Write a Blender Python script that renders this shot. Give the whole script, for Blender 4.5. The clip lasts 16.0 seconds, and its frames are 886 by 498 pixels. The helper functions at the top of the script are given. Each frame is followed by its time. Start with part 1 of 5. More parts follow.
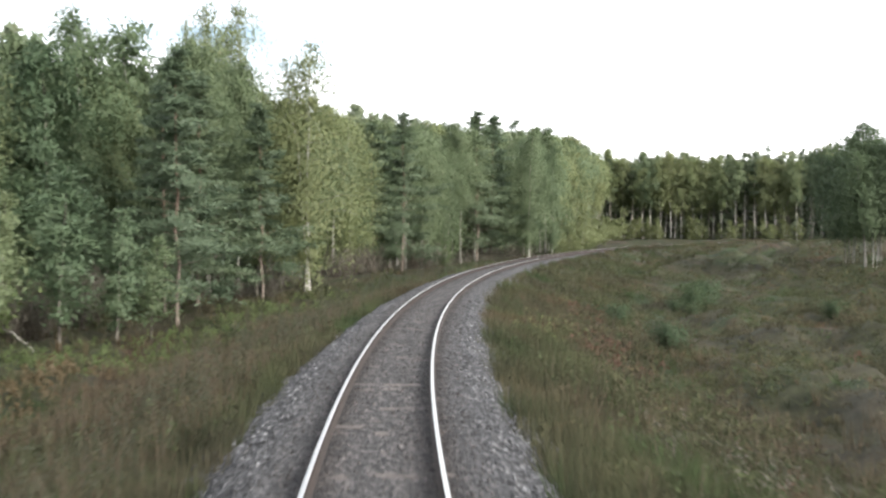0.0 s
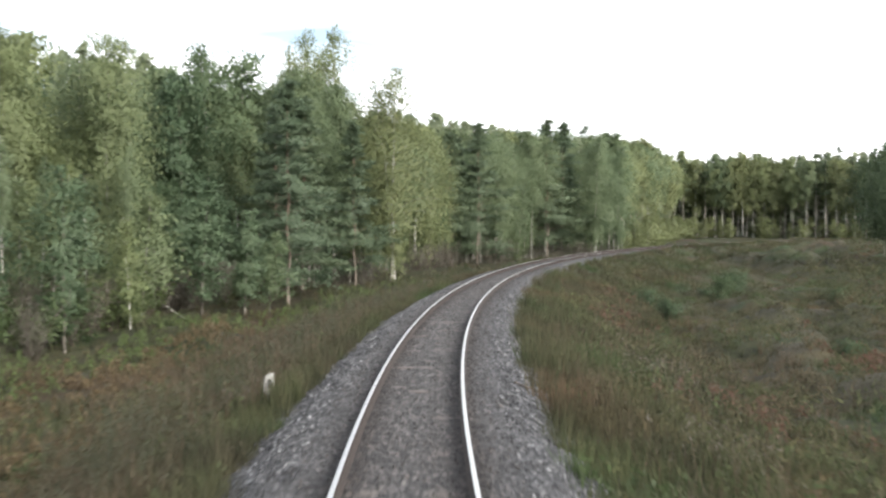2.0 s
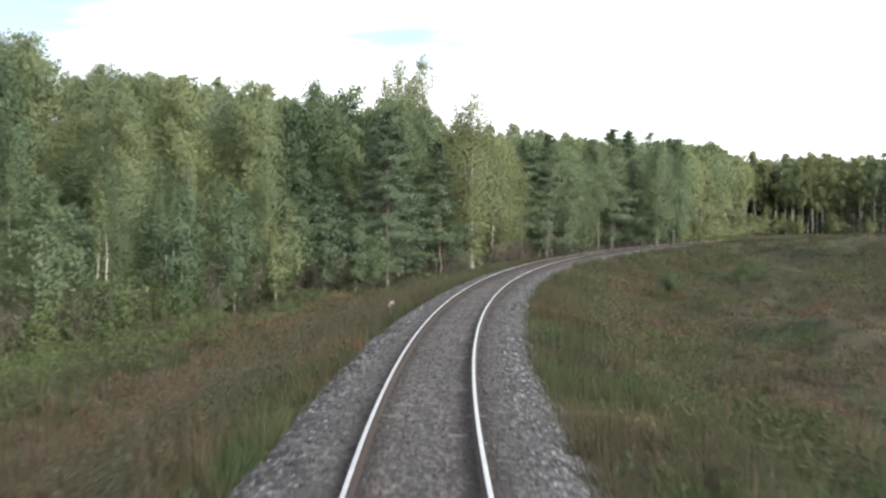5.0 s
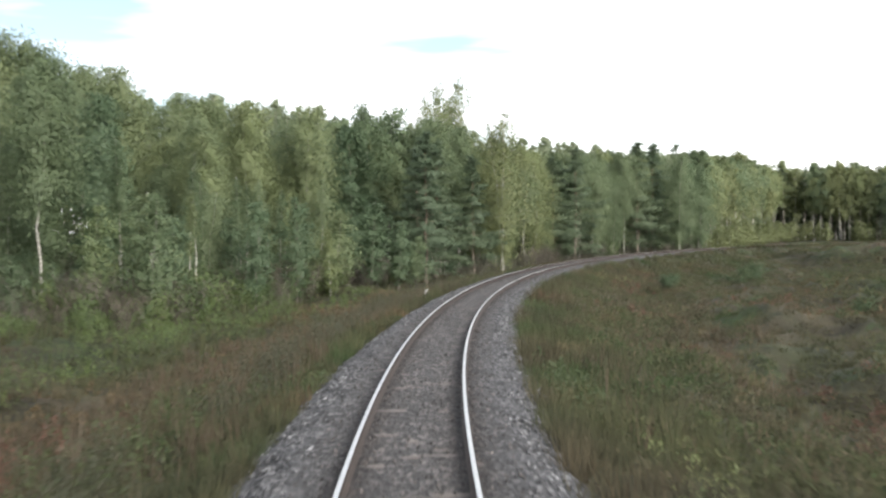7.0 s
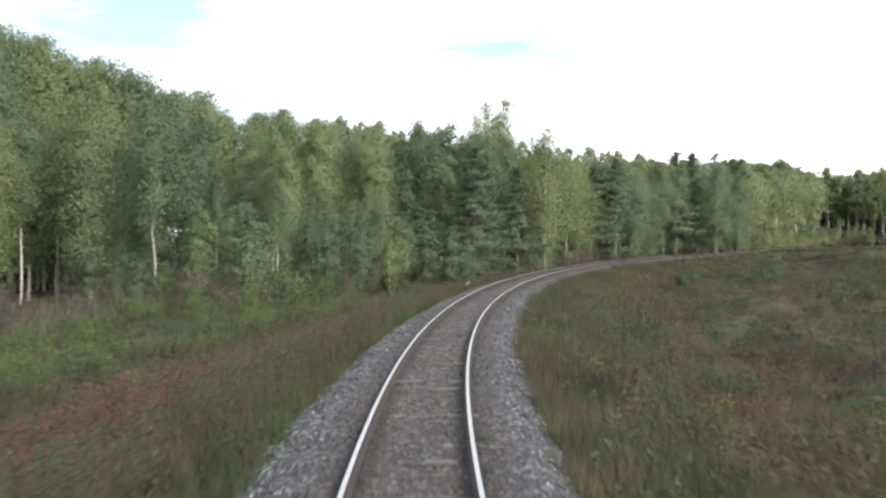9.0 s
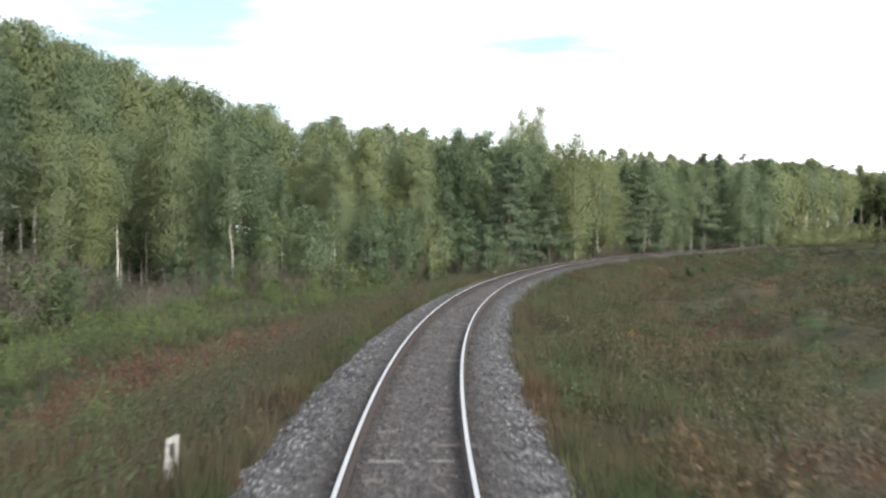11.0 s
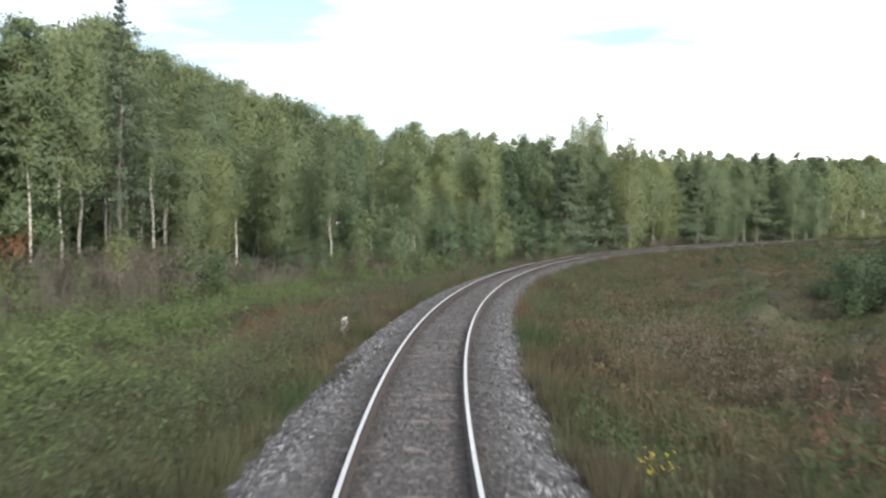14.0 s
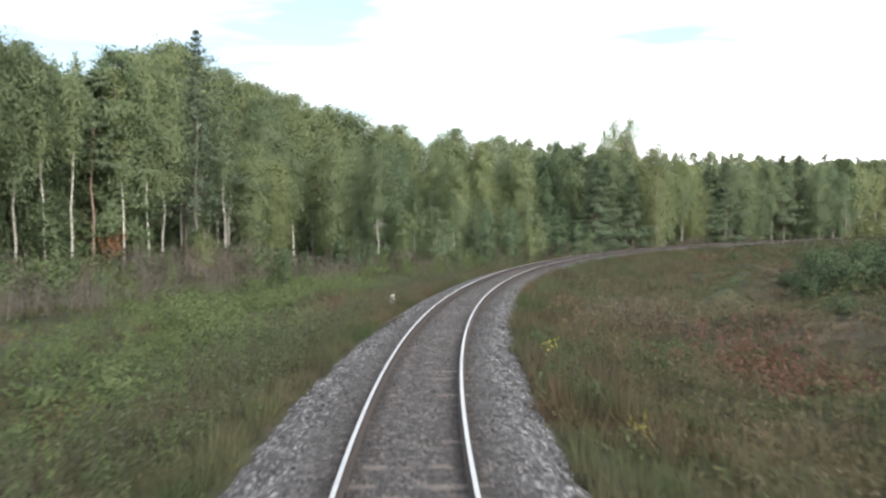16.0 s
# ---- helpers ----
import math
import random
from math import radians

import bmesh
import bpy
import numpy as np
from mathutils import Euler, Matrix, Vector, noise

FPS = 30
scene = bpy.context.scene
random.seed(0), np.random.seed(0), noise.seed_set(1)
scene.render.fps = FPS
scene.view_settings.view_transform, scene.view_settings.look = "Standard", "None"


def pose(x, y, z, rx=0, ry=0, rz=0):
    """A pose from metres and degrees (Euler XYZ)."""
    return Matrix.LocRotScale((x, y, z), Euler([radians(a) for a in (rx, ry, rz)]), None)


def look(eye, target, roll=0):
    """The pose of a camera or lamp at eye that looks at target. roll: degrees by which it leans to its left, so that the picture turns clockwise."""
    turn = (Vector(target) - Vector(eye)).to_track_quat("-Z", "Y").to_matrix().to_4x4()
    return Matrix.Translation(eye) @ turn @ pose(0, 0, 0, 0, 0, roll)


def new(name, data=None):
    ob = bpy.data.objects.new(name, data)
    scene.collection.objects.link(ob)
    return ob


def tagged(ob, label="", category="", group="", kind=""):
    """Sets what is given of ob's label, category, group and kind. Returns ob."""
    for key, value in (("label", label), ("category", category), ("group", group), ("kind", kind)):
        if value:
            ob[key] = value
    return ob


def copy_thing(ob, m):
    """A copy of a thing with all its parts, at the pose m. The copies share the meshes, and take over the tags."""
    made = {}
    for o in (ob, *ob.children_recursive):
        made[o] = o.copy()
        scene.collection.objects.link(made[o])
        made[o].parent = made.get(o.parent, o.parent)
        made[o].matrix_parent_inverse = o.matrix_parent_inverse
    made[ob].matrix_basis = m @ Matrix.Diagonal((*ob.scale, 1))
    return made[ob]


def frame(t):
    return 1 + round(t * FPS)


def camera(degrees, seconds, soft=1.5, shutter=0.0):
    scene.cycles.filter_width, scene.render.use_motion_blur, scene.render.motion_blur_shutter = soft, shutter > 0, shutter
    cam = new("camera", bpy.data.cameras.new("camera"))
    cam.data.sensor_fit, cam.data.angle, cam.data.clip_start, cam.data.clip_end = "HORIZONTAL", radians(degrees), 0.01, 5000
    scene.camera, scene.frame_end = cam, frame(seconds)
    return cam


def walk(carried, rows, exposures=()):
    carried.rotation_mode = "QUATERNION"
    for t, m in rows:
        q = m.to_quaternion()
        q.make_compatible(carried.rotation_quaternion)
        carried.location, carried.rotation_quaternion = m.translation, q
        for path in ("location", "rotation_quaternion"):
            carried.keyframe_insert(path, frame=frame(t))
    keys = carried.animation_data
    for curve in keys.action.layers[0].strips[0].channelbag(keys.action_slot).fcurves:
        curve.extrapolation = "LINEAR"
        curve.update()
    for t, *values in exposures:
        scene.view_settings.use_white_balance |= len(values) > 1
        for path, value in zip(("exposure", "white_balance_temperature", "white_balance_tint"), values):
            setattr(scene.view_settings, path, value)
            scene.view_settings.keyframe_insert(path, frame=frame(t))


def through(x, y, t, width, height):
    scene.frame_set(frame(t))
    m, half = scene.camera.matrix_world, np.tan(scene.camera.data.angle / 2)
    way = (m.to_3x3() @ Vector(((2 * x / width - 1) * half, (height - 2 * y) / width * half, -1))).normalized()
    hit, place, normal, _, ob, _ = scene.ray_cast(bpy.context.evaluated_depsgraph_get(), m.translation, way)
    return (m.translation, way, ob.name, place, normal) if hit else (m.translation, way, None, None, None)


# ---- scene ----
cam = camera(44.00, 16.0, soft=2.5, shutter=0.9)
# seconds, eye, yaw, pitch, roll
PATH_ROWS = [
    (0.0, -0.036, -0.002, 2.912, -2.002, -1.294, -0.081),
    (0.5, 0.157, -3.333, 2.912, -1.164, -1.332, -0.052),
    (1.0, 0.390, -6.659, 2.912, -0.186, -1.321, -0.149),
    (1.5, 0.661, -9.984, 2.912, 1.211, -1.308, -0.316),
    (2.0, 0.973, -13.302, 2.912, 2.334, -1.356, -0.137),
    (2.5, 1.324, -16.617, 2.912, 3.414, -1.365, -0.088),
    (3.0, 1.713, -19.925, 2.912, 4.241, -1.363, -0.126),
    (3.5, 2.142, -23.225, 2.912, 5.074, -1.365, 0.127),
    (4.0, 2.609, -26.518, 2.912, 5.736, -1.442, 0.290),
    (6.5, 5.492, -42.783, 2.912, 8.537, -1.150, 0.147),
    (7.0, 6.204, -46.120, 2.912, 9.095, -1.003, 0.285),
    (7.5, 6.957, -49.458, 2.912, 9.859, -0.849, 0.397),
    (8.0, 7.751, -52.790, 2.912, 10.548, -0.791, 0.250),
    (8.5, 8.584, -56.112, 2.912, 11.300, -0.765, -0.024),
    (9.0, 9.456, -59.417, 2.912, 12.025, -0.783, 0.115),
    (9.5, 10.365, -62.706, 2.912, 12.668, -0.785, 0.335),
    (10.0, 11.311, -65.978, 2.912, 13.315, -0.852, 0.301),
    (12.5, 16.526, -81.890, 2.912, 16.068, -1.108, 0.333),
    (13.0, 17.643, -84.936, 2.912, 16.800, -1.261, 0.321),
    (13.5, 18.791, -87.956, 2.912, 17.711, -1.276, 0.372),
    (14.0, 19.966, -90.945, 2.912, 18.539, -1.220, 0.308),
    (14.5, 21.170, -93.908, 2.912, 19.334, -1.261, 0.220),
    (15.0, 22.402, -96.845, 2.912, 19.913, -1.286, 0.313),
    (15.5, 23.665, -99.762, 2.912, 20.398, -1.243, 0.483),
    (16.0, 24.960, -102.660, 2.912, 20.877, -1.160, 0.543),
]
walk(cam, [(t, pose(x, y, z, 90 + pitch, roll, yaw)) for t, x, y, z, yaw, pitch, roll in PATH_ROWS], exposures=((0.0, 1.54), (4.0, 1.40), (8.0, 1.37), (13.0, 1.31), (16.0, 1.40)))

# ---- world, sun ----
SUN_AZ, SUN_EL = radians(138), radians(27)       # azimuth from +y towards +x

world = bpy.data.worlds.new("sky")
scene.world = world
world.use_nodes = True
wn, wl = world.node_tree.nodes, world.node_tree.links
wn.clear()
w_out = wn.new("ShaderNodeOutputWorld")
w_bg = wn.new("ShaderNodeBackground")
w_bg.inputs["Strength"].default_value = 0.07
w_sky = wn.new("ShaderNodeTexSky")
w_sky.sky_type = "NISHITA"
w_sky.sun_disc = False
w_sky.sun_elevation, w_sky.sun_rotation = SUN_EL, SUN_AZ
w_tc = wn.new("ShaderNodeTexCoord")
w_map = wn.new("ShaderNodeMapping")
w_map.inputs["Scale"].default_value = (1.0, 1.0, 6.5)
w_map.inputs["Rotation"].default_value = (0.05, -0.03, 0.55)
w_noise = wn.new("ShaderNodeTexNoise")
w_noise.inputs["Scale"].default_value = 1.5
w_noise.inputs["Detail"].default_value = 5.0
w_noise.inputs["Roughness"].default_value = 0.5
w_ramp = wn.new("ShaderNodeValToRGB")
w_ramp.color_ramp.elements[0].position = 0.44
w_ramp.color_ramp.elements[0].color = (0.07, 0.07, 0.07, 1)
w_ramp.color_ramp.elements[1].position = 0.58
w_ramp.color_ramp.elements[1].color = (1, 1, 1, 1)
w_mix = wn.new("ShaderNodeMix")
w_mix.data_type = "RGBA"
w_mix.inputs[7].default_value = (14.5, 14.6, 14.8, 1)    # bright thin cloud cover
wl.new(w_tc.outputs["Generated"], w_map.inputs["Vector"])
wl.new(w_map.outputs["Vector"], w_noise.inputs["Vector"])
wl.new(w_noise.outputs["Fac"], w_ramp.inputs["Fac"])
wl.new(w_ramp.outputs["Color"], w_mix.inputs[0])
wl.new(w_sky.outputs["Color"], w_mix.inputs[6])
wl.new(w_mix.outputs[2], w_bg.inputs["Color"])
wl.new(w_bg.outputs["Background"], w_out.inputs["Surface"])

sun_data = bpy.data.lights.new("sun", "SUN")
sun_data.energy, sun_data.angle, sun_data.color = 2.8, radians(22), (1.0, 0.965, 0.88)
sun = new("sun", sun_data)
sun.matrix_world = look((0, 0, 0), (-math.sin(SUN_AZ) * math.cos(SUN_EL), -math.cos(SUN_AZ) * math.cos(SUN_EL), -math.sin(SUN_EL)))

# ---- materials ----


def material(name):
    m = bpy.data.materials.new(name)
    m.use_nodes = True
    nt = m.node_tree
    return m, nt.nodes, nt.links, nt.nodes["Principled BSDF"], nt.nodes["Material Output"]


def ramp(nodes, stops):
    r = nodes.new("ShaderNodeValToRGB")
    cr = r.color_ramp
    while len(cr.elements) < len(stops):
        cr.elements.new(0.5)
    for e, (p, c) in zip(cr.elements, stops):
        e.position, e.color = p, (*c, 1)
    return r


def noise_tex(nodes, links, vec, scale, detail=4.0, rough=0.55):
    n = nodes.new("ShaderNodeTexNoise")
    n.inputs["Scale"].default_value, n.inputs["Detail"].default_value, n.inputs["Roughness"].default_value = scale, detail, rough
    links.new(vec, n.inputs["Vector"])
    return n


def mix_rgb(nodes, links, fac, a, b, blend="MIX"):
    n = nodes.new("ShaderNodeMix")
    n.data_type, n.blend_type = "RGBA", blend
    for sock, val in ((0, fac), (6, a), (7, b)):
        if isinstance(val, (int, float)):
            n.inputs[sock].default_value = val
        elif isinstance(val, tuple):
            n.inputs[sock].default_value = (*val, 1)
        else:
            links.new(val, n.inputs[sock])
    return n.outputs[2]


def bump(nodes, links, height, strength, distance, bsdf):
    b = nodes.new("ShaderNodeBump")
    b.inputs["Strength"].default_value, b.inputs["Distance"].default_value = strength, distance
    links.new(height, b.inputs["Height"])
    links.new(b.outputs["Normal"], bsdf.inputs["Normal"])


def foliage(name, dark, mid, light, through=0.35, tree_shift=0.25, patchy=False):
    """Leaves: each leaf takes its own tone, each plant its own cast."""
    m, n, l, bsdf, out = material(name)
    geo, info = n.new("ShaderNodeNewGeometry"), n.new("ShaderNodeObjectInfo")
    r = ramp(n, [(0.0, dark), (0.5, mid), (1.0, light)])
    l.new(geo.outputs["Random Per Island"], r.inputs["Fac"])
    cast = ramp(n, [(0.0, (0.66, 0.76, 0.76)), (0.45, (0.96, 0.98, 1.0)), (1.0, (1.26, 1.16, 0.95))])
    l.new(info.outputs["Random"], cast.inputs["Fac"])
    col = mix_rgb(n, l, tree_shift * 3, r.outputs["Color"], mix_rgb(n, l, 1.0, r.outputs["Color"], cast.outputs["Color"], "MULTIPLY"))
    if patchy:                                           # stands of different plants run into each other
        tc = n.new("ShaderNodeTexCoord")
        stand_tone = ramp(n, [(0.36, (0.60, 0.60, 0.62)), (0.5, (1.0, 1.0, 0.98)), (0.64, (1.3, 1.3, 1.05))])
        l.new(noise_tex(n, l, tc.outputs["Object"], 0.34, 4, 0.6).outputs["Fac"], stand_tone.inputs["Fac"])
        col = mix_rgb(n, l, 1.0, col, stand_tone.outputs["Color"], "MULTIPLY")
    l.new(col, bsdf.inputs["Base Color"])
    bsdf.inputs["Roughness"].default_value = 0.55
    bsdf.inputs["Specular IOR Level"].default_value = 0.3
    tr = n.new("ShaderNodeBsdfTranslucent")
    l.new(col, tr.inputs["Color"])
    mx = n.new("ShaderNodeMixShader")
    mx.inputs[0].default_value = through
    l.new(bsdf.outputs[0], mx.inputs[1])
    l.new(tr.outputs[0], mx.inputs[2])
    l.new(mx.outputs[0], out.inputs["Surface"])
    return m


def bark(name, base, marks, mark_scale, cut, flat=4.0):
    m, n, l, bsdf, out = material(name)
    tc = n.new("ShaderNodeTexCoord")
    mp = n.new("ShaderNodeMapping")
    mp.inputs["Scale"].default_value = (1, 1, flat)
    l.new(tc.outputs["Object"], mp.inputs["Vector"])
    a = noise_tex(n, l, mp.outputs["Vector"], mark_scale, 5)
    b = noise_tex(n, l, tc.outputs["Object"], 0.7, 3)
    r = ramp(n, [(cut - 0.06, marks), (cut + 0.05, base)])
    l.new(a.outputs["Fac"], r.inputs["Fac"])
    r2 = ramp(n, [(0.3, (0.7, 0.7, 0.7)), (0.7, (1.1, 1.08, 1.05))])
    l.new(b.outputs["Fac"], r2.inputs["Fac"])
    info = n.new("ShaderNodeObjectInfo")
    own = ramp(n, [(0.0, (0.38, 0.37, 0.36)), (0.5, (0.7, 0.69, 0.67)), (1.0, (1, 1, 1))])
    l.new(info.outputs["Random"], own.inputs["Fac"])
    col = mix_rgb(n, l, 1.0, r.outputs["Color"], r2.outputs["Color"], "MULTIPLY")
    l.new(mix_rgb(n, l, 1.0, col, own.outputs["Color"], "MULTIPLY"), bsdf.inputs["Base Color"])
    bsdf.inputs["Roughness"].default_value = 0.85
    bump(n, l, a.outputs["Fac"], 0.6, 0.02, bsdf)
    return m


def pine_bark():
    """Grey plates below, thin orange bark from mid height up."""
    m, n, l, bsdf, out = material("pine_bark")
    tc = n.new("ShaderNodeTexCoord")
    sep = n.new("ShaderNodeSeparateXYZ")
    l.new(tc.outputs["Object"], sep.inputs[0])
    rng = n.new("ShaderNodeMapRange")
    rng.inputs["From Min"].default_value, rng.inputs["From Max"].default_value = 3.0, 9.0
    l.new(sep.outputs["Z"], rng.inputs["Value"])
    a = noise_tex(n, l, tc.outputs["Object"], 6.0, 5)
    low = ramp(n, [(0.35, (0.09, 0.07, 0.055)), (0.65, (0.24, 0.2, 0.17))])
    high = ramp(n, [(0.35, (0.115, 0.083, 0.062)), (0.65, (0.195, 0.135, 0.10))])
    l.new(a.outputs["Fac"], low.inputs["Fac"])
    l.new(a.outputs["Fac"], high.inputs["Fac"])
    l.new(mix_rgb(n, l, rng.outputs["Result"], low.outputs["Color"], high.outputs["Color"]), bsdf.inputs["Base Color"])
    bsdf.inputs["Roughness"].default_value = 0.9
    bump(n, l, a.outputs["Fac"], 0.8, 0.03, bsdf)
    return m


def plant_cover(name, fine, tone_by=1.0, through=0.42):
    """Ground plants: olive, brown, green and reddish patches over the land, each blade with a tone of its own."""
    m, n, l, bsdf, out = material(name)
    tc, geo = n.new("ShaderNodeTexCoord"), n.new("ShaderNodeNewGeometry")
    pos = tc.outputs["Object"]

    def patch(scale, lo, hi, most, detail=4):
        t = noise_tex(n, l, pos, scale, detail, 0.6)
        t.inputs["Distortion"].default_value = 0.7
        r = ramp(n, [(lo, (0, 0, 0)), (hi, (most, most, most))])
        l.new(t.outputs["Fac"], r.inputs["Fac"])
        return r.outputs["Color"]
    col = mix_rgb(n, l, patch(0.13, 0.42, 0.57, 1.0), (0.070, 0.077, 0.042), (0.080, 0.071, 0.049))
    shift = n.new("ShaderNodeMapping")
    shift.inputs["Location"].default_value = (31.0, 17.0, 5.0)
    l.new(tc.outputs["Object"], shift.inputs["Vector"])
    pos = shift.outputs["Vector"]
    col = mix_rgb(n, l, patch(0.22, 0.52, 0.63, 0.9), col, (0.052, 0.080, 0.036))
    far_shift = n.new("ShaderNodeMapping")
    far_shift.inputs["Location"].default_value = (-57.0, 83.0, 11.0)
    l.new(tc.outputs["Object"], far_shift.inputs["Vector"])
    pos = far_shift.outputs["Vector"]
    col = mix_rgb(n, l, patch(0.15, 0.57, 0.68, 0.7, 3), col, (0.105, 0.062, 0.045))
    col = mix_rgb(n, l, patch(0.38, 0.60, 0.70, 0.65), col, (0.150, 0.122, 0.078))
    col = mix_rgb(n, l, patch(0.75, 0.53, 0.67, 0.7), col, (0.036, 0.042, 0.026))
    broad = ramp(n, [(0.34, (0.68, 0.72, 0.72)), (0.66, (1.3, 1.26, 1.2))])
    l.new(noise_tex(n, l, pos, 0.42, 5, 0.62).outputs["Fac"], broad.inputs["Fac"])
    col = mix_rgb(n, l, 1.0, col, broad.outputs["Color"], "MULTIPLY")
    if fine:
        tone = geo.outputs["Random Per Island"]
        tr_ramp = ramp(n, [(0.0, (0.82, 0.82, 0.82)), (0.7, (1.03, 1.03, 1.03)), (1.0, (1.28, 1.26, 1.22))])
    else:
        tone = noise_tex(n, l, pos, 3.5, 6, 0.65).outputs["Fac"]
        tr_ramp = ramp(n, [(0.3, (0.75, 0.75, 0.75)), (0.7, (1.2, 1.2, 1.2))])
    l.new(tone, tr_ramp.inputs["Fac"])
    col = mix_rgb(n, l, 1.0, col, tr_ramp.outputs["Color"], "MULTIPLY")
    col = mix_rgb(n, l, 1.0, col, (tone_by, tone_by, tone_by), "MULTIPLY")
    l.new(col, bsdf.inputs["Base Color"])
    bsdf.inputs["Roughness"].default_value = 0.8
    bsdf.inputs["Specular IOR Level"].default_value = 0.12
    if fine:
        tr = n.new("ShaderNodeBsdfTranslucent")
        l.new(col, tr.inputs["Color"])
        mx = n.new("ShaderNodeMixShader")
        mx.inputs[0].default_value = through
        l.new(bsdf.outputs[0], mx.inputs[1])
        l.new(tr.outputs[0], mx.inputs[2])
        l.new(mx.outputs[0], out.inputs["Surface"])
    else:
        h = noise_tex(n, l, pos, 9.0, 6, 0.7)
        bump(n, l, h.outputs["Fac"], 0.6, 0.12, bsdf)
    return m


def plain(name, a, b, scale, rough=0.7, metal=0.0, bump_by=0.4, depth=0.004):
    m, n, l, bsdf, out = material(name)
    tc = n.new("ShaderNodeTexCoord")
    t = noise_tex(n, l, tc.outputs["Object"], scale, 6, 0.65)
    r = ramp(n, [(0.3, a), (0.7, b)])
    l.new(t.outputs["Fac"], r.inputs["Fac"])
    l.new(r.outputs["Color"], bsdf.inputs["Base Color"])
    bsdf.inputs["Roughness"].default_value, bsdf.inputs["Metallic"].default_value = rough, metal
    bump(n, l, t.outputs["Fac"], bump_by, depth, bsdf)
    return m


def ballast_material():
    """Crushed stone: cells of about five centimetres, greyer on the shoulders, stained brown round the rails."""
    m, n, l, bsdf, out = material("ballast_stone")
    tc = n.new("ShaderNodeTexCoord")
    vo = n.new("ShaderNodeTexVoronoi")
    vo.inputs["Scale"].default_value = 17.0
    l.new(tc.outputs["Object"], vo.inputs["Vector"])
    sep = n.new("ShaderNodeSeparateColor")
    l.new(vo.outputs["Color"], sep.inputs[0])
    r = ramp(n, [(0.0, (0.014, 0.014, 0.016)), (0.5, (0.035, 0.034, 0.036)), (0.82, (0.084, 0.083, 0.087)), (1.0, (0.22, 0.218, 0.22))])
    l.new(sep.outputs[0], r.inputs["Fac"])
    uv = n.new("ShaderNodeUVMap")
    uv.uv_map = "across_along"
    s2 = n.new("ShaderNodeSeparateXYZ")
    l.new(uv.outputs["UV"], s2.inputs[0])
    wob = noise_tex(n, l, tc.outputs["Object"], 1.1, 4)
    ab = n.new("ShaderNodeMath")
    ab.operation = "ABSOLUTE"
    l.new(s2.outputs["X"], ab.inputs[0])
    ad = n.new("ShaderNodeMath")
    ad.operation = "MULTIPLY_ADD"
    l.new(wob.outputs["Fac"], ad.inputs[0])
    ad.inputs[1].default_value = 0.25
    l.new(ab.outputs[0], ad.inputs[2])
    st = ramp(n, [(0.0, (0.70, 0.66, 0.63)), (0.165, (0.64, 0.57, 0.53)), (0.205, (0.36, 0.28, 0.24)), (0.285, (0.36, 0.28, 0.24)), (0.335, (0.56, 0.52, 0.50)), (0.45, (0.74, 0.73, 0.735)), (0.56, (0.82, 0.82, 0.84)), (1.0, (0.94, 0.95, 0.99))])
    mr = n.new("ShaderNodeMapRange")
    mr.inputs["From Min"].default_value, mr.inputs["From Max"].default_value = 0.0, 3.6
    l.new(ad.outputs[0], mr.inputs["Value"])
    l.new(mr.outputs["Result"], st.inputs["Fac"])
    col = mix_rgb(n, l, 1.0, r.outputs["Color"], st.outputs["Color"], "MULTIPLY")
    fresh = n.new("ShaderNodeMapRange")                  # newer, paler stone on the shoulders of the later stretch
    fresh.inputs["From Min"].default_value, fresh.inputs["From Max"].default_value = 15.0, 70.0
    fresh.inputs["To Max"].default_value = 0.5
    l.new(s2.outputs["Y"], fresh.inputs["Value"])
    side = n.new("ShaderNodeMapRange")
    side.inputs["From Min"].default_value, side.inputs["From Max"].default_value = 1.35, 1.75
    l.new(ad.outputs[0], side.inputs["Value"])
    both = n.new("ShaderNodeMath")
    both.operation = "MULTIPLY"
    l.new(fresh.outputs["Result"], both.inputs[0])
    l.new(side.outputs["Result"], both.inputs[1])
    col = mix_rgb(n, l, both.outputs[0], col, mix_rgb(n, l, 1.0, col, (1.9, 1.9, 1.9), "MULTIPLY"))
    big = noise_tex(n, l, tc.outputs["Object"], 0.5, 5, 0.6)
    bg = ramp(n, [(0.3, (0.78, 0.77, 0.76)), (0.7, (1.12, 1.12, 1.12))])
    l.new(big.outputs["Fac"], bg.inputs["Fac"])
    l.new(mix_rgb(n, l, 1.0, col, bg.outputs["Color"], "MULTIPLY"), bsdf.inputs["Base Color"])
    bsdf.inputs["Roughness"].default_value = 0.85
    bump(n, l, vo.outputs["Distance"], 1.0, 0.05, bsdf)
    return m


def stone_material(name="loose_stone", cast=(1, 1, 1)):
    m, n, l, bsdf, out = material(name)
    geo = n.new("ShaderNodeNewGeometry")
    r = ramp(n, [(0.0, (0.018, 0.018, 0.02)), (0.5, (0.049, 0.049, 0.053)), (0.8, (0.106, 0.106, 0.113)), (1.0, (0.25, 0.25, 0.26))])
    l.new(geo.outputs["Random Per Island"], r.inputs["Fac"])
    l.new(mix_rgb(n, l, 1.0, r.outputs["Color"], cast, "MULTIPLY"), bsdf.inputs["Base Color"])
    bsdf.inputs["Roughness"].default_value = 0.8
    return m


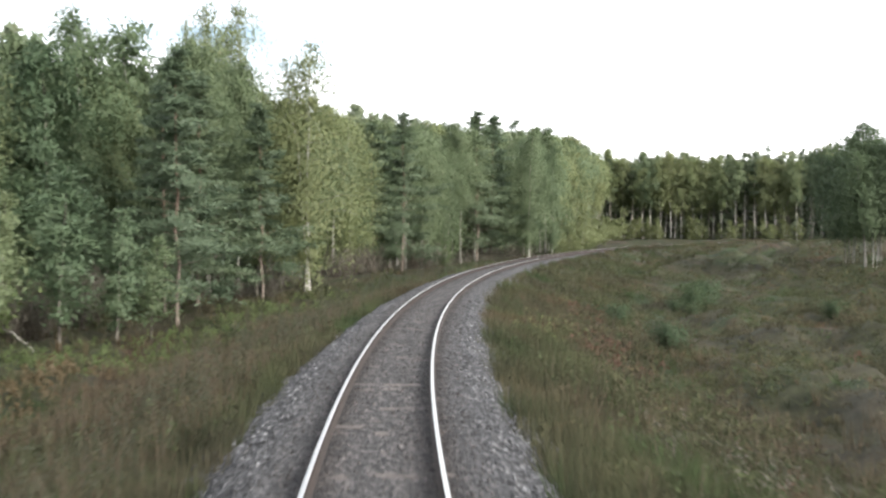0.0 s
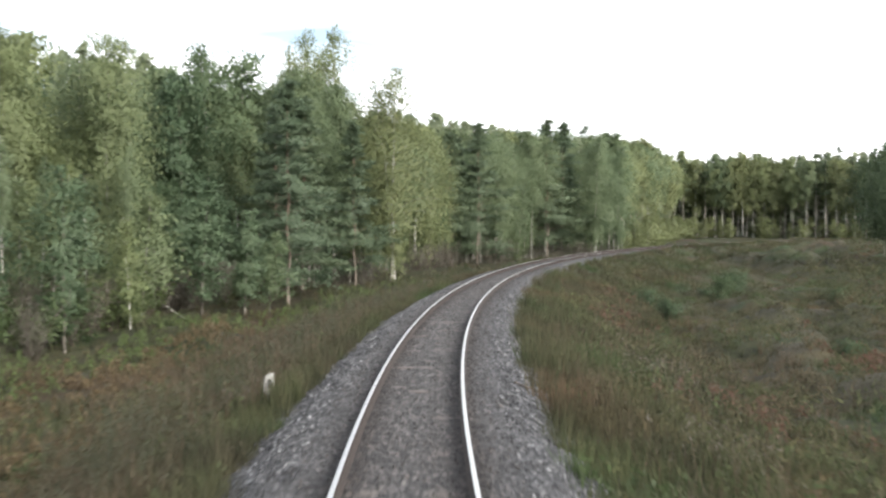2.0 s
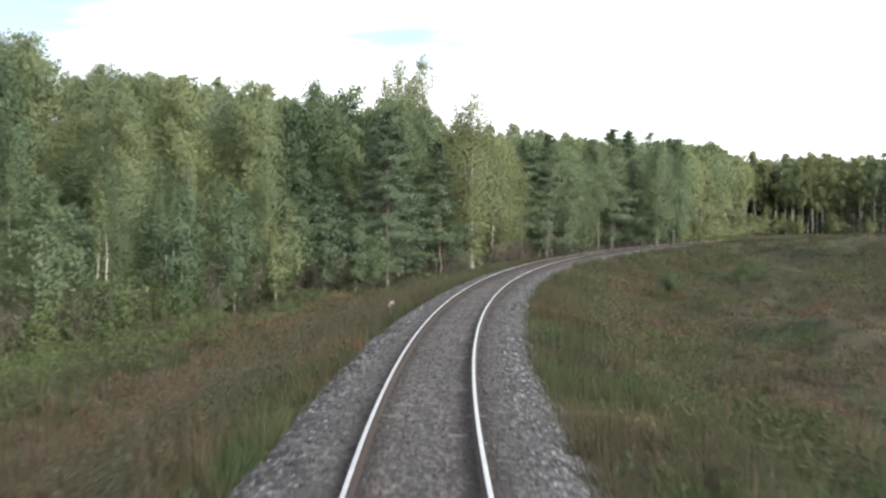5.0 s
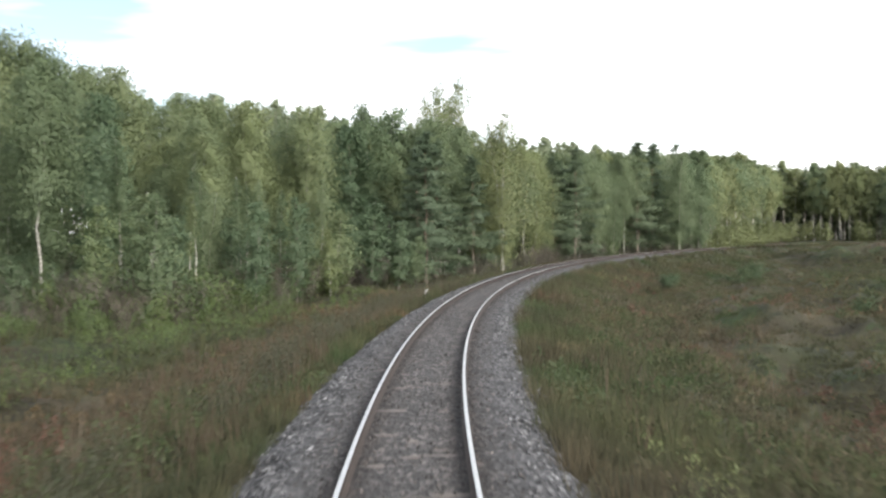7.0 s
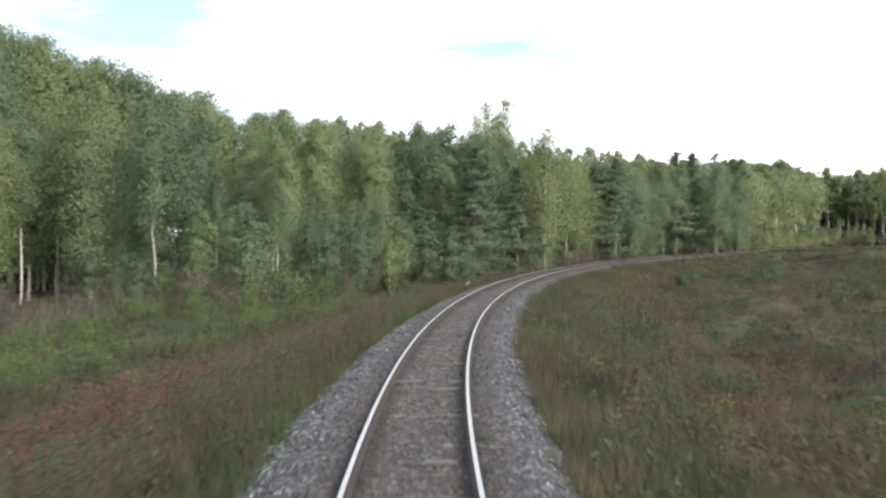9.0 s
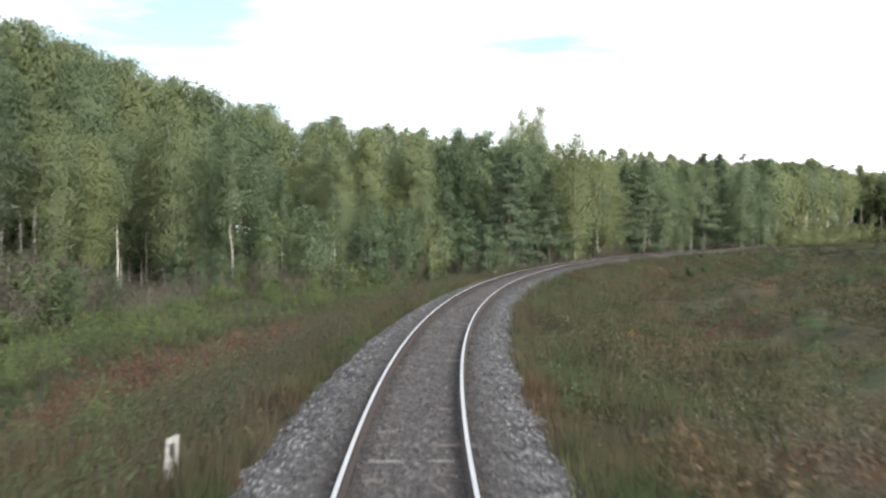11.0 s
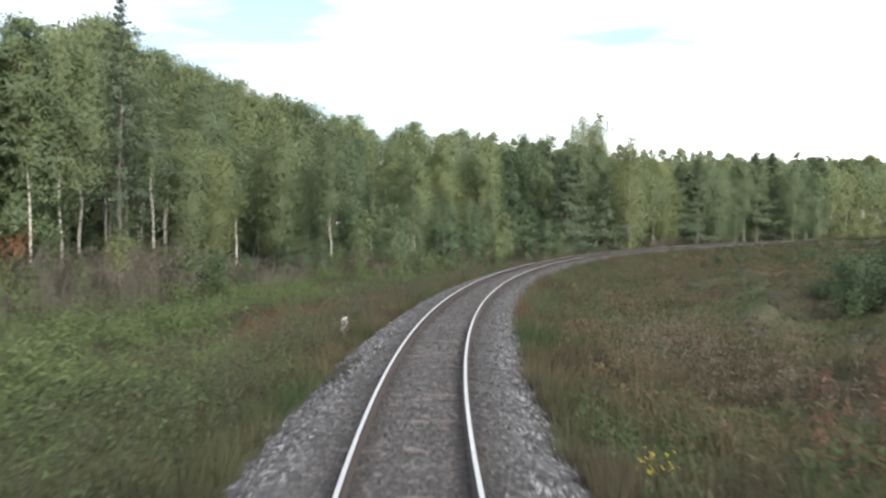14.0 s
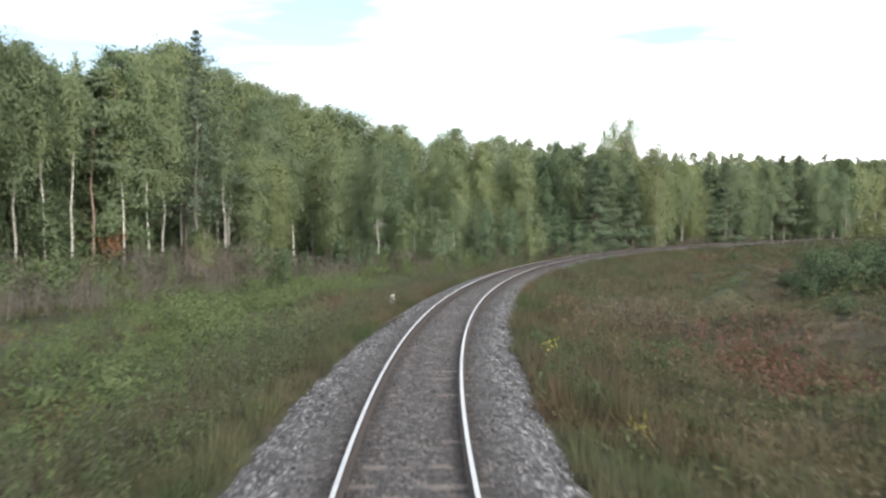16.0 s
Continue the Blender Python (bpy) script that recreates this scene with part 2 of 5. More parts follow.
M_BIRCH_LEAF = foliage("birch_leaf", (0.124, 0.158, 0.084), (0.16, 0.20, 0.11), (0.196, 0.234, 0.13), 0.52)
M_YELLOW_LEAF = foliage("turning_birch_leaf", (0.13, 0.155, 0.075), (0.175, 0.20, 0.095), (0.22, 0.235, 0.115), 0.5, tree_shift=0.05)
M_ASPEN_LEAF = foliage("aspen_leaf", (0.100, 0.140, 0.078), (0.128, 0.174, 0.098), (0.155, 0.196, 0.112), 0.52)
M_PINE_NEEDLE = foliage("pine_needle", (0.082, 0.114, 0.07), (0.108, 0.145, 0.088), (0.134, 0.17, 0.104), through=0.45, tree_shift=0.12)
# Leaves deep in the woods: pale haze is put into their colour.
M_DEEP_LEAF = foliage("hazed_woodland_leaf", (0.14, 0.17, 0.105), (0.18, 0.21, 0.132), (0.22, 0.245, 0.155), through=0.5, tree_shift=0.0)
M_SPRUCE_NEEDLE = foliage("spruce_needle", (0.055, 0.08, 0.052), (0.075, 0.105, 0.066), (0.10, 0.13, 0.082), through=0.4, tree_shift=0.0)
M_BUSH_LEAF = foliage("willow_leaf", (0.074, 0.104, 0.044), (0.096, 0.132, 0.054), (0.12, 0.155, 0.066), 0.48, tree_shift=0.2)
M_SCRUB = foliage("bare_scrub_twig", (0.105, 0.092, 0.074), (0.145, 0.128, 0.104), (0.185, 0.166, 0.138), through=0.5, tree_shift=0.1)
M_BIRCH_BARK = bark("birch_bark", (0.58, 0.565, 0.535), (0.07, 0.06, 0.055), 2.2, 0.42, 5.0)
M_GREY_BARK = bark("grey_bark", (0.26, 0.24, 0.21), (0.08, 0.07, 0.06), 3.0, 0.5, 0.6)
M_PALE_BARK = bark("pale_grey_bark", (0.60, 0.56, 0.51), (0.14, 0.12, 0.10), 2.5, 0.42, 1.5)
M_TWIG = bark("dark_twig", (0.14, 0.11, 0.09), (0.06, 0.05, 0.045), 3.0, 0.5, 0.6)
M_STEM = plain("far_stem_bark", (0.24, 0.205, 0.18), (0.54, 0.49, 0.445), 0.35, 0.9)
M_PINE_BARK = pine_bark()
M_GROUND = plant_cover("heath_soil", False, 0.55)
M_GRASS = plant_cover("verge_grass", True, 0.99)
M_HEATH = plant_cover("heather", True, 1.0)
M_WEED = foliage("weed_leaf", (0.050, 0.068, 0.030), (0.068, 0.090, 0.040), (0.088, 0.110, 0.050), 0.45)
M_SEED = foliage("seed_head", (0.11, 0.092, 0.075), (0.155, 0.13, 0.108), (0.22, 0.19, 0.16), through=0.4)
M_FLOWER = foliage("yellow_flower", (0.3, 0.24, 0.04), (0.42, 0.34, 0.06), (0.5, 0.42, 0.1))
M_DRY_STALK = foliage("dry_stalk", (0.062, 0.048, 0.033), (0.088, 0.067, 0.045), (0.118, 0.090, 0.062), 0.4, tree_shift=0.0)
# Heath clump: its shaded side is put into a darker leaf colour.
M_HEATH_LEAF = foliage("shaded_birch_leaf", (0.066, 0.098, 0.052), (0.086, 0.122, 0.064), (0.106, 0.142, 0.076), 0.45, tree_shift=0.05)
M_THICKET = foliage("thicket_leaf", (0.068, 0.096, 0.042), (0.092, 0.126, 0.053), (0.118, 0.152, 0.066), 0.48, tree_shift=0.0, patchy=True)
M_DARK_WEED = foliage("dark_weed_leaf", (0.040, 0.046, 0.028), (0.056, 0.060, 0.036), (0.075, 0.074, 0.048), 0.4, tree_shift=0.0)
M_RED_HERB = foliage("reddened_herb_leaf", (0.085, 0.048, 0.036), (0.115, 0.062, 0.045), (0.14, 0.078, 0.056), 0.4, tree_shift=0.0)
M_TAN = foliage("tan_grass_blade", (0.095, 0.072, 0.040), (0.130, 0.097, 0.055), (0.165, 0.125, 0.074), 0.45, tree_shift=0.0)
M_DRY_NEEDLE = foliage("dry_needle", (0.10, 0.056, 0.032), (0.14, 0.078, 0.044), (0.18, 0.102, 0.058), 0.4)
M_ALDER_LEAF = foliage("alder_leaf", (0.04, 0.066, 0.034), (0.058, 0.09, 0.045), (0.078, 0.112, 0.056), 0.45, tree_shift=0.1)
M_BALLAST, M_STONE = ballast_material(), stone_material()
M_BROWN_STONE = stone_material("stained_stone", (0.68, 0.6, 0.55))
M_RUST = plain("rail_rust", (0.018, 0.013, 0.011), (0.05, 0.034, 0.028), 9.0, 0.8, 0.2)
M_STEEL = plain("polished_steel", (0.52, 0.51, 0.49), (0.64, 0.625, 0.60), 3.0, 0.38, 1.0, 0.02, 0.001)
M_SLEEPER = plain("weathered_sleeper_wood", (0.06, 0.052, 0.047), (0.125, 0.105, 0.095), 7.0, 0.9)
M_PALE = plain("pale_paint", (0.12, 0.118, 0.112), (0.25, 0.247, 0.237), 9.0, 0.8)
M_WHITEWASH = plain("weathered_whitewash", (0.20, 0.198, 0.19), (0.38, 0.375, 0.362), 8.0, 0.85)
M_BLACK = plain("black_paint", (0.02, 0.02, 0.022), (0.05, 0.05, 0.05), 12.0, 0.6)

# ---- helpers of this place ----


def mesh_of(name, verts, faces, mats, smooth=False):
    me = bpy.data.meshes.new(name)
    if isinstance(verts, np.ndarray) and isinstance(faces, np.ndarray):
        n, k = faces.shape
        me.vertices.add(len(verts))
        me.vertices.foreach_set("co", np.ascontiguousarray(verts, np.float32).ravel())
        me.loops.add(n * k)
        me.loops.foreach_set("vertex_index", np.ascontiguousarray(faces, np.int32).ravel())
        me.polygons.add(n)
        me.polygons.foreach_set("loop_start", np.arange(0, n * k, k, dtype=np.int32))
        me.update(calc_edges=True)
    else:
        me.from_pydata(np.asarray(verts).tolist() if not isinstance(verts, list) else verts, [], np.asarray(faces).tolist() if not isinstance(faces, list) else faces)
    for m in mats if isinstance(mats, (list, tuple)) else (mats,):
        me.materials.append(m)
    if smooth:
        me.shade_smooth()
    me.update()
    return me


def part(name, me, parent, label=""):
    ob = new(name, me)
    ob.parent = parent
    return tagged(ob, label) if label else ob


# the line of the track: s runs the way the train goes, u is the distance to the inner side of the bend
BEND_AT = np.array([-240.0, -200, -160, -120, -80, -40, 0, 40, 80, 120, 160])
BEND = np.array([0.003684, 0.003678, 0.003664, 0.003618, 0.003535, 0.003476, 0.003604, 0.00347, 0.003497, 0.00366, 0.003718])
HEAD0 = 0.051776
TS = np.arange(-420.0, 221.0, 1.0)
TH = np.cumsum(np.interp(TS, BEND_AT, BEND))
TH = TH - np.interp(0, TS, TH) + HEAD0
_dx, _dy = np.sin(TH), -np.cos(TH)
TX = np.concatenate([[0], np.cumsum((_dx[1:] + _dx[:-1]) / 2)])
TY = np.concatenate([[0], np.cumsum((_dy[1:] + _dy[:-1]) / 2)])
TX, TY = TX - np.interp(0, TS, TX), TY - np.interp(0, TS, TY)


def along(s, u=0.0):
    """World x, y of a place u beside the track at s."""
    h = np.interp(s, TS, TH)
    return np.interp(s, TS, TX) + u * np.cos(h), np.interp(s, TS, TY) + u * np.sin(h)


def track_place(x, y):
    """s and u of world places."""
    x, y = np.atleast_1d(np.asarray(x, float)), np.atleast_1d(np.asarray(y, float))
    s, u = np.empty(len(x)), np.empty(len(x))
    for i in range(0, len(x), 4000):
        q = slice(i, i + 4000)
        j = np.argmin((x[q, None] - TX[::4]) ** 2 + (y[q, None] - TY[::4]) ** 2, 1) * 4
        dx, dy = x[q] - TX[j], y[q] - TY[j]
        s[q] = TS[j] + dx * np.sin(TH[j]) - dy * np.cos(TH[j])
        u[q] = dx * np.cos(TH[j]) + dy * np.sin(TH[j])
    return s, u


def waves(x, y, size, seed):
    """Smooth unevenness, about -1 to 1."""
    r = np.random.RandomState(seed)
    out = 0
    for k in range(7):
        a, f, p = r.uniform(0, 2 * np.pi), r.uniform(0.6, 1.7) / size, r.uniform(0, 6.28)
        out = out + np.sin(2 * np.pi * f * (x * np.cos(a) + y * np.sin(a)) + p)
    return out / 3.0


def bed_edge(s, side):
    """Distance from the track's middle at which plants take over from ballast."""
    base = np.interp(s, [-60, 70, 90, 110], [2.0, 2.0, 2.25, 2.3]) if side > 0 else np.interp(s, [-60, 0, 70, 85, 110], [2.15, 2.15, 2.3, 2.55, 2.4])
    return base + 0.13 * waves(s, 0 * s, 7.0, 32 + (side > 0)) + 0.08 * waves(s, 0 * s, 2.2, 35 + (side > 0))


def land(x, y):
    """Height of the ground; the rail tops are at zero."""
    s, u = track_place(x, y)
    low_r = np.interp(s, [-260, -160, -120, -80, -50, 0, 30, 60, 130], [-0.3, -0.6, -2.2, -3.1, -2.9, -2.2, -1.8, -1.3, -1.1])
    foot_r = np.interp(s, [-260, -150, -60, 0, 60, 130], [-0.3, -0.4, -0.75, -0.75, -0.65, -0.65])
    low_l = np.interp(s, [-300, -180, -120, -60, 0, 40, 80, 130], [-0.9, -1.6, -2.4, -2.8, -2.7, -2.3, -1.6, -1.2])
    a = np.abs(u)
    zr = np.where(a < 3.2, foot_r + 0 * a, np.interp(a, [3.2, 6.5, 11], [0, 0.55, 1]) * (low_r - foot_r) + foot_r)
    zr = zr + np.interp(a, [14, 60], [0, 0.5]) * (s > -200)
    zl = np.interp(a, [2.4, 3.4, 9.0], [0, 0.12, 1]) * (low_l + 0.7) - 0.7
    zl = zl + np.interp(a, [60, 200], [0, 2.0])
    z = np.where(u > 0, zr, zl)
    edge = np.where(u > 0, bed_edge(s, 1), bed_edge(s, -1))
    z = np.where(a < 3.4, z + np.interp(a - edge, [-0.5, -0.05, 0.25, 1.0], [-0.5, 0.2, 0.2, 0]), z)
    rough = np.interp(a, [2.6, 5, 12], [0.02, 0.1, 1])
    heath = np.interp(u, [5, 14], [0, 1])
    z = z + rough * ((0.4 + 0.3 * heath) * waves(x, y, 14, 3) + (0.2 + 0.22 * heath) * waves(x, y, 6.0, 4) + 0.14 * heath * waves(x, y, 2.6, 6)) + np.interp(a, [2.3, 3.0], [0, 1]) * 0.05 * waves(x, y, 1.6, 5)
    hump = np.exp(-((u - 4.6) / 1.7) ** 2) * np.interp(s, [-300, -130, -95], [1, 1, 0])
    z = z + hump * (0.38 + 0.3 * waves(s, 0 * s, 26, 8))
    far = np.hypot(x - 250, y)
    return z * np.interp(far, [600, 1200], [1, 0]) + np.interp(far, [600, 1200], [0, -1.0])


# ---- ground, one sheet out to the horizon, laid out round the centre of the bend ----
CX, CY = 280 * math.cos(HEAD0), 280 * math.sin(HEAD0)
RAD = np.unique(np.concatenate([[2500, 1500, 900, 650, 500, 430, 390], np.arange(290, 372, 3.0), np.arange(283.5, 290, 0.8), np.arange(281.5, 283.5, 0.2), np.array([279.0, 280.0, 281.0]), np.arange(276.5, 278.5, 0.2), np.arange(264, 276.5, 0.8), np.arange(200, 264, 1.3), np.arange(104, 200, 6.0), np.arange(20, 104, 20.0)]))
ANG0 = math.atan2(-CY, -CX)
ANG = np.concatenate([np.arange(-1.25, -0.3, 0.006), np.arange(-0.3, 0.5, 0.004), np.arange(0.5, 2 * math.pi - 1.25, 0.06)])
ga, gr = np.meshgrid(ANG + ANG0, RAD, indexing="ij")
gx, gy = (CX + gr * np.cos(ga)).ravel(), (CY + gr * np.sin(ga)).ravel()
gz = land(gx, gy)
na, nr = len(ANG), len(RAD)
ii, jj = np.meshgrid(np.arange(na), np.arange(nr - 1), indexing="ij")
i2 = (ii + 1) % na
quads = np.stack([ii * nr + jj, ii * nr + jj + 1, i2 * nr + jj + 1, i2 * nr + jj], -1).reshape(-1, 4)
gverts = np.stack([gx, gy, gz], 1).tolist()
hub = len(gverts)
gverts.append((CX, CY, float(land(CX, CY)[0])))
gfaces = quads.tolist() + [(hub, i * nr, ((i + 1) % na) * nr) for i in range(na)]
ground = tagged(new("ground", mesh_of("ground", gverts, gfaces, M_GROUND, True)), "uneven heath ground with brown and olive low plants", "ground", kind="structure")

# ---- track bed ----


def sweep(name, profile, s_list, mat, closed=False, smooth=False, lift=None, parent=None, uv=False):
    """Drags a cross-section of (u, z) along the track."""
    prof = np.array(profile)
    n = len(prof)
    ss = np.asarray(s_list)
    vs = []
    for u, z in prof:
        x, y = along(ss, u)
        zz = np.full(len(ss), z) if lift is None else z + lift(ss, u)
        vs.append(np.stack([x, y, zz], 1))
    v = np.stack(vs, 1).reshape(-1, 3)
    m = len(ss)
    k = n if closed else n - 1
    a, b = np.meshgrid(np.arange(m - 1), np.arange(k), indexing="ij")
    b2 = (b + 1) % n
    f = np.stack([a * n + b, (a + 1) * n + b, (a + 1) * n + b2, a * n + b2], -1).reshape(-1, 4)
    fl = f.tolist()
    if closed:
        fl += [list(range(n)), [(m - 1) * n + i for i in range(n)][::-1]]
    me = mesh_of(name, v, fl, mat, smooth)
    if uv:
        lay = me.uv_layers.new(name="across_along")
        idx = np.empty(len(me.loops), int)
        me.loops.foreach_get("vertex_index", idx)
        co = np.stack([prof[idx % n, 0], ss[idx // n]], 1)
        lay.data.foreach_set("uv", co.ravel())
    ob = new(name, me)
    ob.parent = parent
    return ob


def ragged(s, u):
    if abs(u) > 1.4:
        return 0.05 * waves(s, s * 0 + u * 9, 1.3, 21) + 0.035 * waves(s, s * 0 + u * 5, 0.5, 22)
    return 0.012 * waves(s, s * 0 + u * 11, 0.6, 23)


BED_S = np.concatenate([np.arange(-400, -70, 1.5), np.arange(-70, 113, 0.14), np.arange(113, 200, 1.5)])
bed_profile = [(-3.1, -0.95), (-2.75, -0.72), (-2.4, -0.55), (-2.1, -0.40), (-1.85, -0.28), (-1.6, -0.215), (-1.35, -0.19), (-1.1, -0.19), (-0.9, -0.2), (-0.7, -0.2), (-0.45, -0.205), (-0.2, -0.2), (0, -0.205),
               (0.2, -0.2), (0.45, -0.205), (0.7, -0.2), (0.9, -0.2), (1.1, -0.19), (1.35, -0.19), (1.6, -0.215), (1.85, -0.28), (2.1, -0.40), (2.4, -0.55), (2.75, -0.72), (3.1, -0.95)]
ballast_bed = tagged(sweep("ballast_bed", bed_profile, BED_S, M_BALLAST, lift=ragged, uv=True), "grey crushed-stone ballast bed stained brown between the rails", "ballast", kind="structure")

GAUGE = 0.79
RAIL_S = np.concatenate([np.arange(-400, -60, 2.0), np.arange(-60, 113, 0.7), np.arange(113, 200, 2.0)])


def rail(side):
    c = side * GAUGE
    prof = [(-0.066, -0.178), (0.066, -0.178), (0.066, -0.166), (0.014, -0.145), (0.010, -0.05), (0.034, -0.036), (0.036, -0.008), (0.028, -0.002), (-0.028, -0.002), (-0.036, -0.008), (-0.034, -0.036), (-0.010, -0.05), (-0.014, -0.145), (-0.066, -0.166)]
    r = sweep("rail", [(c + u, z) for u, z in prof], RAIL_S, M_RUST, closed=True)
    tagged(r, "rusty steel rail with a polished running surface", "rail", "rails of the track")
    top = sweep("running_surface", [(c - 0.029, 0.0), (c - 0.021, 0.002), (c, 0.003), (c + 0.021, 0.002), (c + 0.029, 0.0)], RAIL_S, M_STEEL, smooth=True, parent=r)
    tagged(top, "worn bright steel running surface")
    return r


rail(-1), rail(1)

# ---- trees: mesh builders ----


def tube(path, radii, sides):
    """A tapered tube along a path, as vertices and faces."""
    p = np.array(path, float)
    n = len(p)
    t = np.gradient(p, axis=0)
    t /= np.linalg.norm(t, axis=1)[:, None] + 1e-9
    ref = np.array([1.0, 0, 0]) if abs(t[0][0]) < 0.8 else np.array([0, 1.0, 0])
    a = np.cross(t, ref)
    a /= np.linalg.norm(a, axis=1)[:, None] + 1e-9
    b = np.cross(t, a)
    ang = np.arange(sides) * 2 * np.pi / sides
    v = p[:, None] + np.asarray(radii)[:, None, None] * (a[:, None] * np.cos(ang)[None, :, None] + b[:, None] * np.sin(ang)[None, :, None])
    i, j = np.meshgrid(np.arange(n - 1), np.arange(sides), indexing="ij")
    j2 = (j + 1) % sides
    f = np.stack([i * sides + j, i * sides + j2, (i + 1) * sides + j2, (i + 1) * sides + j], -1).reshape(-1, 4)
    return v.reshape(-1, 3), f


def joined(pieces):
    vs, fs, k = [], [], 0
    for v, f in pieces:
        vs.append(v)
        fs.append(np.asarray(f) + k)
        k += len(v)
    return np.concatenate(vs), np.concatenate(fs)


def round_normals(me, heart, by=0.62, lift=0.25):
    """Turns leaf normals towards the outside of the crown, so that it shades as a soft volume; heart: where the crown's middle lies for a given leaf."""
    n = len(me.polygons)
    co = np.empty(len(me.vertices) * 3)
    me.vertices.foreach_get("co", co)
    tri = co.reshape(n, 3, 3)
    mid = tri.mean(1)
    out = mid - heart(mid)
    out /= np.linalg.norm(out, axis=1)[:, None] + 1e-6
    out[:, 2] += lift
    geo = np.cross(tri[:, 1] - tri[:, 0], tri[:, 2] - tri[:, 0])
    geo /= np.linalg.norm(geo, axis=1)[:, None] + 1e-9
    flip = (geo * out).sum(1) < 0
    idx = np.arange(3 * n).reshape(n, 3)
    idx[flip] = idx[flip][:, ::-1]
    geo[flip] *= -1
    nor = by * out + (1 - by) * geo
    nor /= np.linalg.norm(nor, axis=1)[:, None]
    made = mesh_of(me.name, co.reshape(-1, 3), idx, list(me.materials), True)
    made.normals_split_custom_set(np.repeat(nor, 3, 0).tolist())
    bpy.data.meshes.remove(me)
    return made


def crown_heart(c, reach):
    """The middle of the crown beside each leaf: on the stem's axis, drawn in at the top and the bottom."""
    lo, hi = c[:, 2].min(), c[:, 2].max()

    def heart(p):
        q = ((p[:, 2] - lo) / (hi - lo)).clip(0, 1)
        return np.stack([0 * q, 0 * q, p[:, 2] - reach * np.interp(q, [0, 0.25, 0.7, 1.0], [-0.5, 0.0, 0.25, 1.2])], 1)
    return heart


def leaves(c, size, r, hang=0.0, slim=0.7, flat=0.0):
    """One small leaf spray (a pointed blade) at each centre; hang pulls its long side down, flat lays it level."""
    n = len(c)
    a = r.normal(size=(n, 3))
    a[:, 2] = a[:, 2] * (1 - flat) - hang * 1.6
    a /= np.linalg.norm(a, axis=1)[:, None]
    b = np.cross(a, r.normal(size=(n, 3)))
    if flat:
        b[:, 2] *= 1 - flat
    b /= np.linalg.norm(b, axis=1)[:, None] + 1e-9
    s = (size * r.uniform(0.6, 1.35, n))[:, None]
    v = np.stack([c - a * s * 0.5 - b * s * slim * 0.5, c - a * s * 0.35 + b * s * slim * 0.5, c + a * s * 0.6], 1)
    return v.reshape(-1, 3), np.arange(3 * n).reshape(-1, 3)


def limb_path(p0, az, up, length, sag, r, steps=4):
    """A limb that leaves the trunk at az, climbs by up and sags towards its tip."""
    t = np.linspace(0, 1, steps)
    d = np.array([math.cos(az), math.sin(az)])
    bend = r.normal(0, 0.08, 2) * length
    x = p0[0] + d[0] * length * t + bend[0] * t ** 2
    y = p0[1] + d[1] * length * t + bend[1] * t ** 2
    z = p0[2] + up * length * t - sag * length * t ** 2
    return np.stack([x, y, z], 1)


def trunk_path(h, lean, r, n=9):
    z = np.linspace(-0.25, h, n)
    w = (z / h).clip(0, 1)
    a = r.uniform(0, 6.28)
    wob = r.normal(0, 0.012 * h, (n, 2)) * (w * (1 - w) * 2)[:, None]
    return np.stack([lean * h * w ** 1.4 * math.cos(a) + wob[:, 0], lean * h * w ** 1.4 * math.sin(a) + wob[:, 1], z], 1)


def at_height(path, z):
    return np.array([np.interp(z, path[:, 2], path[:, 0]), np.interp(z, path[:, 2], path[:, 1]), z])


def assemble(kind, label, category, group, trunk, limbs, crown, mats):
    root = tagged(new(kind), label, category, group)
    part("trunk", mesh_of("trunk", *trunk, mats[0], True), root)
    tagged(part("branchwork", mesh_of("branchwork", *limbs, mats[1]), root), kind="stuff")
    reach = float(np.percentile(np.hypot(crown[0][:, 0], crown[0][:, 1]), 80))
    part("crown", round_normals(mesh_of("crown", *crown, mats[2]), crown_heart(crown[0], reach)), root)
    return root


